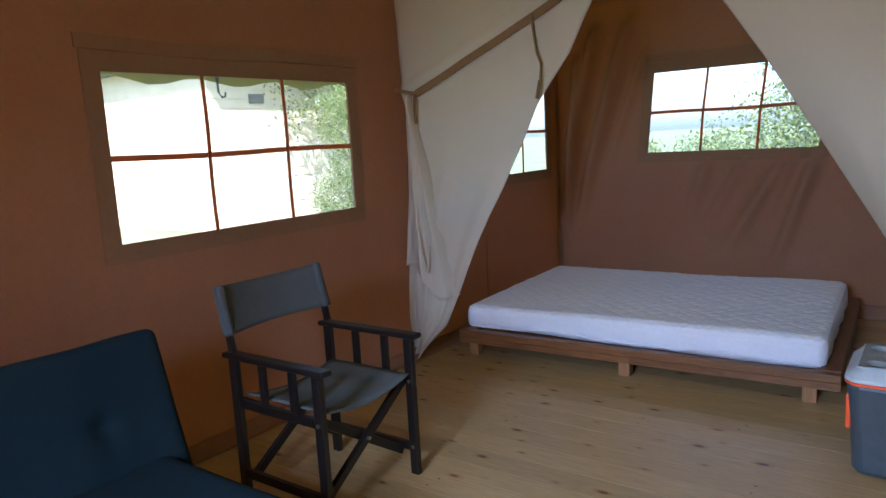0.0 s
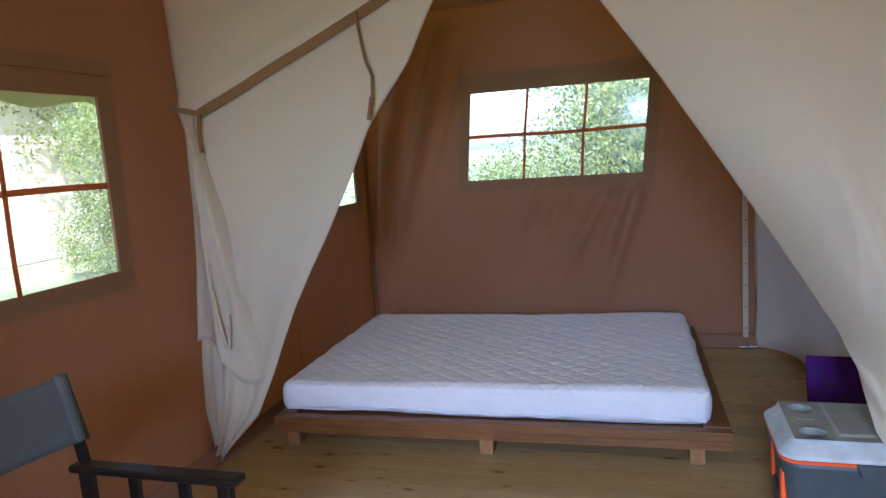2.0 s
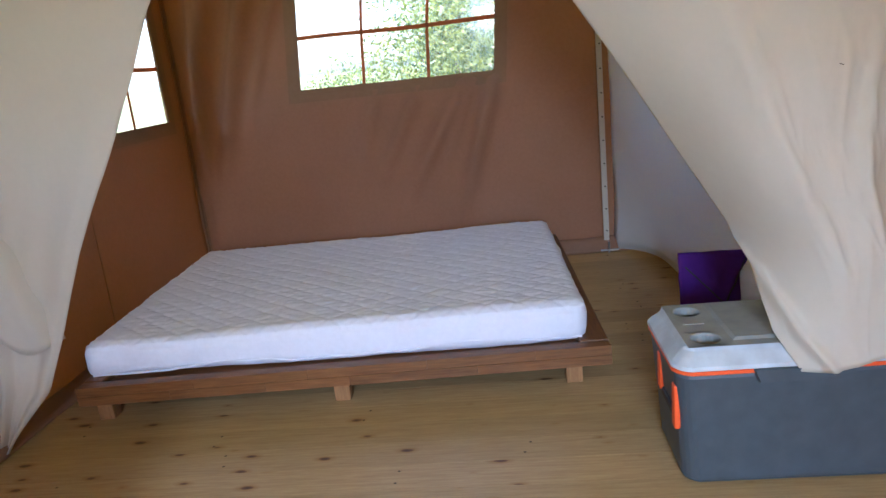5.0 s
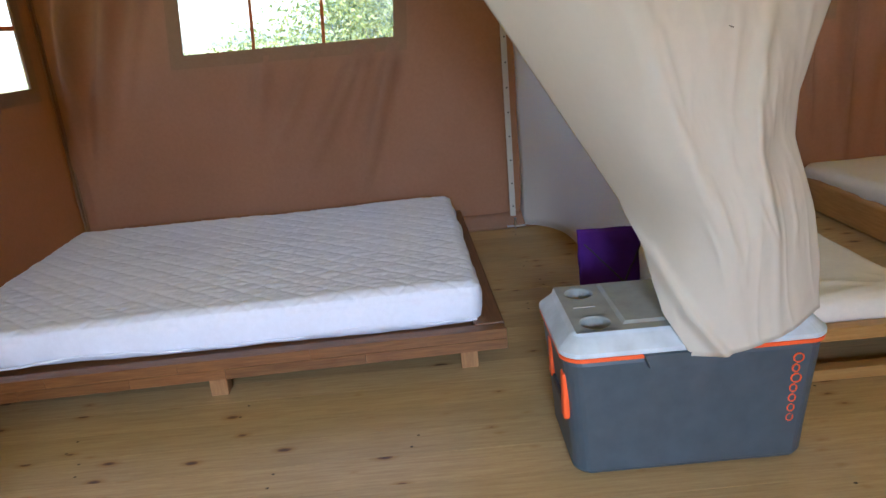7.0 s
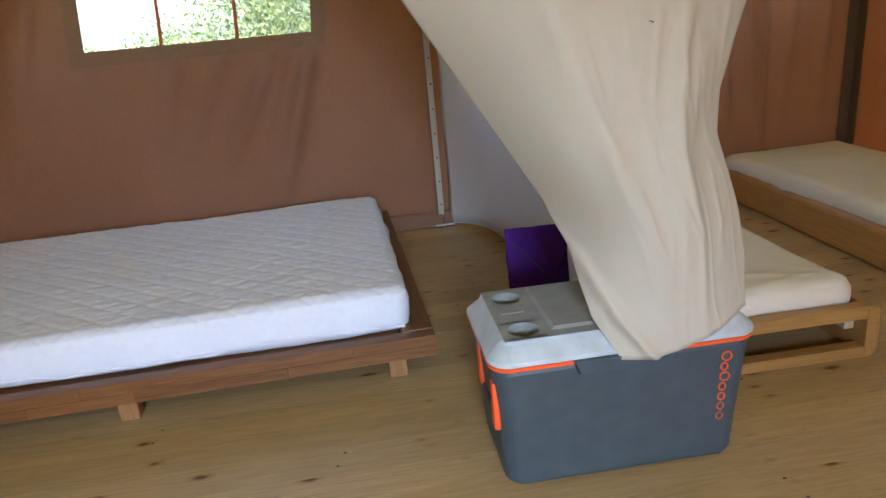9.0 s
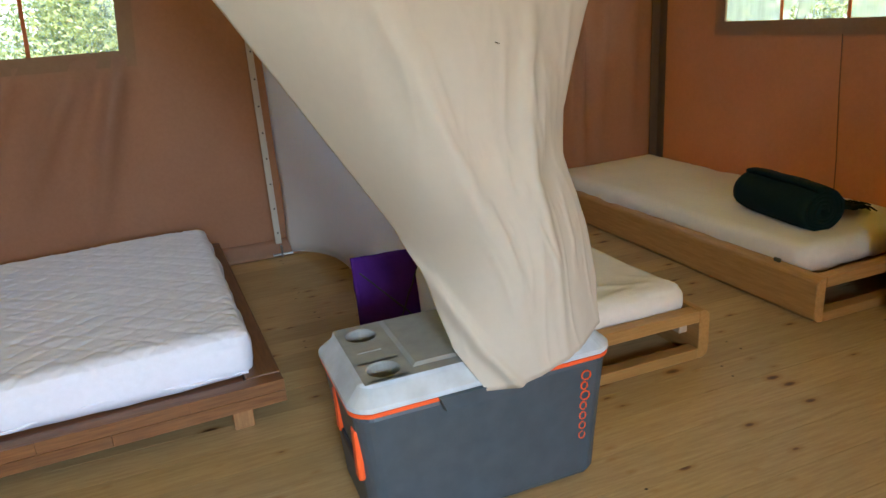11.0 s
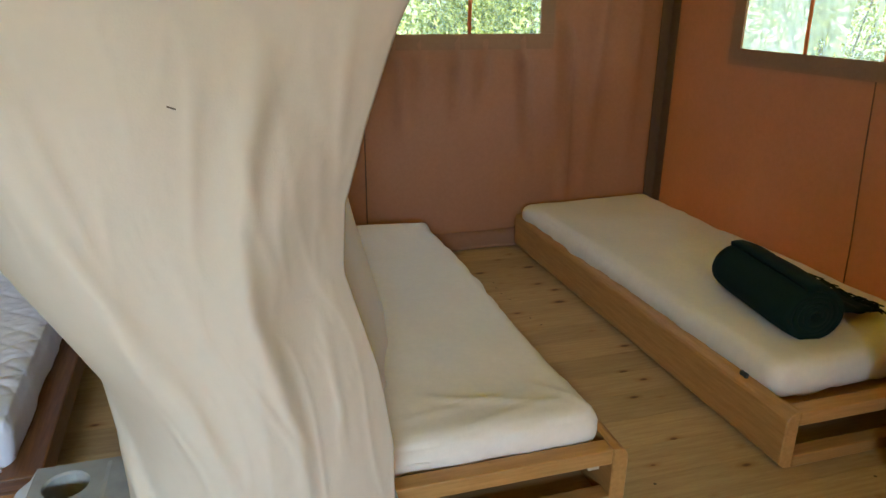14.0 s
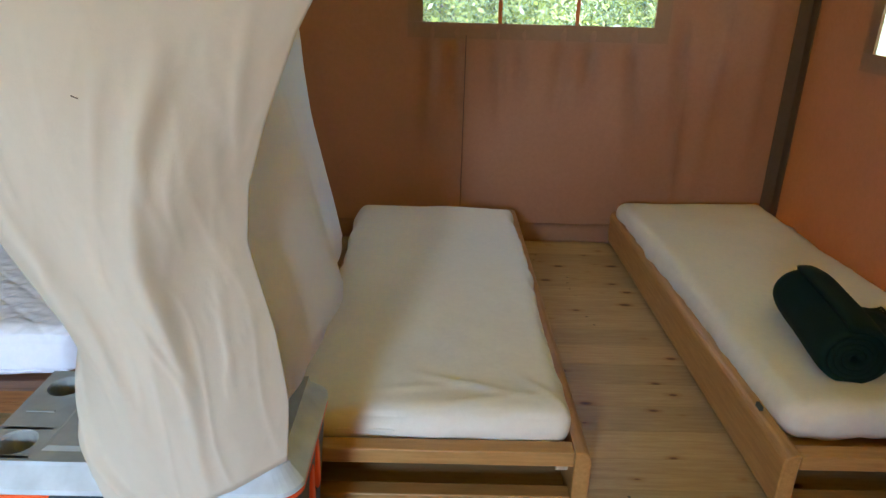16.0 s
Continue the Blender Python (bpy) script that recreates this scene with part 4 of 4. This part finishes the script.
for sx, x in ((-1, CX0), (1, CX1)):
    dy = 0.0 if sx < 0 else 0.11
    part("handle", box(min(x - sx * 0.008, x - sx * 0.026), max(x - sx * 0.008, x - sx * 0.026), -2.47 + dy, -2.435 + dy, 0.17, 0.3, 0.006), ORANGE, cool, "bright orange swing handle")
    part("handle", box(min(x - sx * 0.008, x - sx * 0.026), max(x - sx * 0.008, x - sx * 0.026), -2.29, -2.255, 0.2, 0.315, 0.006), ORANGE, cool, "bright orange swing handle")
    part("grip", box(min(x - sx * 0.011, x - sx * 0.028), max(x - sx * 0.011, x - sx * 0.028), -2.433 + dy, -2.292, 0.19, 0.215, 0.006), BLACK, cool)
for i in range(7):
    z = 0.318 - 0.029 * i
    yb = CY0 + 0.0075 + 0.098 * (0.332 - z)
    w, h = (0.013, 0.012) if i in (0, 2) else (0.009, 0.0105)
    ring = [(3.0 + w * math.cos(a * math.pi / 5) + (0.004 if i in (0, 2) else 0), yb, z - 0.012 + h * math.sin(a * math.pi / 5)) for a in range(11)]
    part("logo_mark", tube(ring, 0.0022, 5), ORANGE, cool)

# ---- purple bag ----
bag = thing("tote_bag", "flat purple cloth bag standing against the divider", "bag")


def bag_place(s, v):
    return Vector((2.66 + 0.285 * s + 0.006 * soft(s * 3, v * 3, 1, 2), -1.53 + 0.06 * v + 0.006 * soft(s * 4, v * 4, 5, 1.5), 0.004 + 0.388 * v - 0.006 * s * v))


cloth("body", [i / 24 for i in range(25)], [i / 24 for i in range(25)], bag_place, [], PURPLE, bag, 0.02)
part("strap", ribbon([tuple(bag_place(0.08 + 0.75 * f, 0.86 - 0.6 * f) + Vector((0, -0.0115, 0))) for f in [i / 10 for i in range(11)]], 0.006, 0.004), BLACK, bag)
part("strap", ribbon([tuple(bag_place(0.95 - 0.5 * f, 0.95 - 0.75 * f) + Vector((0, -0.0115, 0))) for f in [i / 10 for i in range(11)]], 0.005, 0.004), BLACK, bag)

# ---- folding chair ----
chair = thing("directors_chair", "folding black wooden chair with grey canvas seat and back", "chair")
FX, BX, NY, FY, AZ = 0.962, 0.515, -3.8, -3.3, 0.6
for y in (NY, FY):
    part("armrest", box(BX - 0.04, FX + 0.05, y - 0.027, y + 0.027, AZ - 0.022, AZ, 0.008, 3), BLACKWOOD, chair)
    for x in (BX, FX):
        part("leg", box(x - 0.02, x + 0.02, y - 0.013, y + 0.013, 0.0, AZ - 0.0225, 0.004), BLACKWOOD, chair)
    for x in (BX + 0.16, BX + 0.32):
        part("arm_slat", box(x - 0.016, x + 0.016, y - 0.009, y + 0.009, 0.42, AZ - 0.0225, 0.003), BLACKWOOD, chair)
    part("seat_rail", box(BX + 0.021, FX - 0.021, y - 0.011, y + 0.011, 0.385, 0.4195, 0.003), BLACKWOOD, chair)
    part("foot_rail", box(BX + 0.021, FX - 0.021, y - 0.011, y + 0.011, 0.1, 0.135, 0.003), BLACKWOOD, chair)
    part("back_post", beam((BX, y, AZ + 0.001), (BX - 0.05, y, AZ + 0.24), 0.024, 0.024), BLACKWOOD, chair)
for x in (FX + 0.0 - 0.03, BX + 0.03):
    part("cross_brace", beam((x, NY + 0.02, 0.1), (x, FY - 0.02, 0.4), 0.022, 0.034), BLACKWOOD, chair)
    part("cross_brace", beam((x - 0.024, FY - 0.02, 0.1), (x - 0.024, NY + 0.02, 0.4), 0.022, 0.034), BLACKWOOD, chair)
    part("bolt", tube([(x - 0.045, (NY + FY) / 2, 0.25), (x + 0.02, (NY + FY) / 2, 0.25)], 0.007, 8), STEEL, chair)
for y in (NY - 0.014, FY - 0.016, NY + 0.014):
    for z in (0.12, 0.4):
        part("bolt", tube([(FX, y, z), (FX, y + 0.004 * (1 if y > NY else -1), z)], 0.008, 8), STEEL, chair)


def seat_place(u, v):
    return Vector((BX + 0.03 + (FX - BX - 0.02) * u, NY + 0.02 + (FY - NY - 0.04) * v, 0.435 - 0.035 * math.sin(math.pi * v) + 0.004 * soft(u * 4, v * 4, 2, 1)))


cloth("seat", [i / 12 for i in range(13)], [i / 16 for i in range(17)], seat_place, [], GREY_SLING, chair, 0.006)


def back_cloth(u, v):
    k = math.sin(math.pi * u)
    return Vector((BX - 0.012 - 0.05 * v - 0.03 * k + 0.018 * (1 - k), NY - 0.02 + (FY - NY + 0.04) * u, AZ + 0.065 + 0.185 * v - 0.012 * k * v))


back = cloth("backrest", [i / 20 for i in range(21)], [i / 8 for i in range(9)], back_cloth, [], GREY_SLING, chair, 0.006)
for y in (NY, FY):
    part("sleeve", beam((BX - 0.012, y, AZ + 0.06), (BX - 0.052, y, AZ + 0.253), 0.034, 0.042, 0.012), GREY_SLING, back)

# ---- futon sofa ----
sofa = thing("sofa_bed", "dark navy button-tufted futon sofa beside the wall", "sofa")


def tuft(p, n):
    d = 0.012 * soft(p.x, p.y, p.z, 3)
    for bx in (-0.55, 0.0, 0.55):
        q = ((p.y - bx) ** 2 + (p.x * 0.9) ** 2) ** 0.5
        if n.z > 0.5:
            d -= 0.024 * math.exp(-(q / 0.035) ** 2)
            d -= 0.008 * math.exp(-(abs(p.y - bx) / 0.02)) * math.exp(-(p.x / 0.16) ** 2) + 0.008 * math.exp(-abs(p.x) / 0.018) * math.exp(-((p.y - bx) / 0.2) ** 2)
    return d


tilt = pose(0.47, -4.87, 0.482, 0, 74, 0)
sofa_back = part("backrest", shift(rounded((0.55, 1.62, 0.14), 0.035, (26, 60, 6), tuft), tilt), NAVY, sofa, "", True)
part("seat", shift(rounded((0.86, 1.62, 0.17), 0.065, (36, 60, 6), tuft), pose(0.93, -4.92, 0.265)), NAVY, sofa, "", True)
for by in (-0.55, 0.0, 0.55):
    part("button", shift(rounded((0.03, 0.03, 0.014), 0.006, (4, 4, 2)), tilt @ pose(0, by, 0.038)), NAVY, sofa_back)
for x, y in ((0.6, -4.2), (1.25, -4.2), (0.6, -5.65), (1.25, -5.65)):
    part("leg", tube([(x, y, 0), (x, y, 0.2)], 0.018, 10), STEEL, sofa)


# ---- outside ----
def leaf_mesh(name, n, shape, size, seed):
    """Leaves scattered in clumps inside shape(rng), each a bent pair of triangles."""
    rg = np.random.default_rng(seed)
    cl = np.array([shape(rg) for _ in range(max(8, n // 55))])
    c = cl[rg.integers(0, len(cl), n)] + rg.normal(0, 0.13, (n, 3))
    d = rg.normal(size=(n, 3))
    d /= np.linalg.norm(d, axis=1)[:, None]
    e = np.cross(d, rg.normal(size=(n, 3)))
    e /= np.linalg.norm(e, axis=1)[:, None]
    s = size * rg.uniform(0.6, 1.4, (n, 1))
    vs = np.stack([c - d * s, c + e * s * 0.42, c + d * s, c - e * s * 0.42 + d * s * 0.1], 1).reshape(-1, 3)
    fs = [(4 * i, 4 * i + 1, 4 * i + 2, 4 * i + 3) for i in range(n)]
    me = bpy.data.meshes.new(name)
    me.from_pydata(vs.tolist(), [], fs)
    me.materials.append(LEAF)
    return me


def blob(cx, cy, cz, rx, ry, rz):
    def f(rg):
        v = rg.normal(size=3)
        v = v / np.linalg.norm(v) * (0.35 + 0.65 * rg.random() ** 0.5)
        return np.array([cx + v[0] * rx, cy + v[1] * ry, cz + v[2] * rz])
    return f


def tree(name, label, cat, h, crown, n, size, seed, group):
    t = thing(name, label, cat, group)
    rg = random.Random(seed)
    bm = tube([(0, 0, -0.1), (0.05, 0.03, h * 0.3), (-0.04, 0.08, h * 0.6), (0.05, 0.0, h * 0.85)], 0.045 * h ** 0.7, 9, 0.02)
    part("trunk", bm, BARK, t)
    for i in range(7):
        z = h * rg.uniform(0.3, 0.75)
        a = rg.uniform(0, 6.28)
        r = crown * rg.uniform(0.5, 0.9)
        part("limb", tube([(0, 0.04, z), (math.cos(a) * r * 0.5, math.sin(a) * r * 0.5, z + 0.25 * r), (math.cos(a) * r, math.sin(a) * r, z + 0.6 * r)], 0.03, 6, 0.008), BARK, t)
    me = leaf_mesh("crown", n, blob(0, 0, h * 0.68, crown, crown, h * 0.4), size, seed)
    ob = new("crown", me)
    ob.parent = t
    return t


def bush(name, label, n, w, h, size, seed):
    t = thing(name, label, "shrub", "shrubs behind the tent")
    for i in range(5):
        a = i * 1.3
        part("stem", tube([(0.1 * math.cos(a), 0.1 * math.sin(a), -0.05), (w * 0.3 * math.cos(a), w * 0.3 * math.sin(a), h * 0.4), (w * 0.6 * math.cos(a), w * 0.5 * math.sin(a), h * 0.8)], 0.02, 6, 0.006), BARK, t)
    ob = new("foliage", leaf_mesh("foliage", n, blob(0, 0, h * 0.5, w, w * 0.8, h * 0.52), size, seed))
    ob.parent = t
    return t


GZ = -0.32
b1 = bush("shrub", "leafy green shrub in sunlight behind the tent", 17000, 1.3, 1.9, 0.031, 3)
b1.matrix_basis = pose(2.1, 4.0, GZ)
for x, y, r, s in ((1.7, 5.6, 310, 1.35), (2.9, 4.6, 160, 1.45), (3.8, 6.4, 70, 1.15), (0.1, 4.8, 140, 0.8), (5.4, 6.2, 200, 1.2), (7.2, 6.4, 20, 1.35), (-1.6, 5.4, 250, 0.8), (10.0, 3.6, 300, 1.3), (11.5, 1.4, 45, 1.2), (11.8, -1.4, 100, 1.15), (11.0, -4.5, 170, 1.2), (-6.6, 4.6, 15, 0.7)):
    copy_thing(b1, pose(x, y, GZ, 0, 0, r) @ Matrix.Diagonal((s, s, s, 1)))
t1 = tree("tree", "young broadleaf tree with a loose sunlit crown", "tree", 5.0, 1.7, 18000, 0.038, 11, "garden trees")
t1.matrix_basis = pose(3.4, 6.2, GZ)
for x, y, r, s in ((7.0, 9.5, 80, 1.25), (12.5, 6.5, 160, 1.3), (14.5, 3.0, 220, 1.3), (14.0, -2.6, 300, 1.2), (-6.4, 4.9, 45, 0.62), (-8.5, 6.5, 10, 1.2), (1.0, 12.0, 95, 1.3), (-13.0, -9.5, 33, 1.1)):
    copy_thing(t1, pose(x, y, GZ, 0, 0, r) @ Matrix.Diagonal((s, s, s, 1)))

# neighbouring cabin seen through the side window
cabin = thing("cabin", "pale clad cabin with a small window across the lawn", "house", "")
HX0, HX1, HY0, HY1 = -14.5, -9.5, 3.5, 8.6
part("wall", box(HX0, HX1, HY0, HY1, GZ, 3.2, 0.01), CLAD, cabin)
for i in range(18):
    z = GZ + 0.1 + 0.19 * i
    part("board", box(HX1 + 0.002, HX1 + 0.022, HY0 - 0.02, HY1 + 0.02, z, z + 0.18, 0.004), CLAD, cabin)
part("roof", loft([[Vector(p) for p in ((HX0 - 0.4, HY0 - 0.4, 3.2), (HX1 + 0.5, HY0 - 0.4, 3.2), (HX1 + 0.5, HY1 + 0.4, 3.2), (HX0 - 0.4, HY1 + 0.4, 3.2))],
                   [Vector(p) for p in ((HX0 + 1.9, HY0 - 0.4, 4.6), (HX1 - 1.9, HY0 - 0.4, 4.6), (HX1 - 1.9, HY1 + 0.4, 4.6), (HX0 + 1.9, HY1 + 0.4, 4.6))]]), SHINGLE, cabin)
win = part("window", box(HX1 + 0.023, HX1 + 0.05, 4.5, 4.9, 2.35, 2.55, 0.005), SHINGLE, cabin)

# strap and hook under the fly sheet
hook = thing("awning_hook", "black strap with a steel hook under the fly sheet", "hook")
part("strap", ribbon([(-0.45, -3.02, 2.235), (-0.45, -3.02, 1.72)], 0.025, 0.003), BLACK, hook)
part("hook", tube([(-0.45, -3.02, 1.73), (-0.45, -3.02, 1.66), (-0.45, -3.0, 1.635), (-0.45, -2.98, 1.64), (-0.45, -2.975, 1.66)], 0.006, 6), BLACK, hook)

# ---- floorboards ----
rg = random.Random(2)
pitch = 0.137
shared = []
for k in range(4):
    bm = box(-XR / 2 - 0.08, XR / 2 + 0.08, -pitch / 2 + 0.0006, pitch / 2 - 0.0006, -0.03, 0.0, 0)
    me = bpy.data.meshes.new("floorboard")
    bm.to_mesh(me)
    bm.free()
    me.materials.append(PINE)
    shared.append(me)
y = 0.1
while y > YF - 1.5:
    ob = new("floorboard", shared[rg.randrange(4)])
    ob.parent = floor
    ob.matrix_basis = pose(XM, y, rg.uniform(-0.0006, 0.0))
    y -= pitch

# screw heads that hold the boards, in pairs over the joists
bm = bmesh.new()
for jx in (0.35, 0.93, 1.5, 2.08, 2.62, 3.2, 3.86, 4.4, 4.9):
    y = 0.1
    while y > YF:
        if rg.random() < 0.38:
            off = rg.uniform(-0.14, 0.14)
            for dy in (-0.034, 0.034):
                c = Vector((jx + off + rg.uniform(-0.015, 0.015), y + dy + rg.uniform(-0.008, 0.008), 0.0012))
                bm.faces.new([bm.verts.new(c + Vector((math.cos(k * 0.785) * 0.0055, math.sin(k * 0.785) * 0.0045, 0))) for k in range(8)])
        y -= pitch
screws = link("screw_heads", bm, BARK, floor, "dark sunk screw heads in the boards")
screws["kind"] = "stuff"
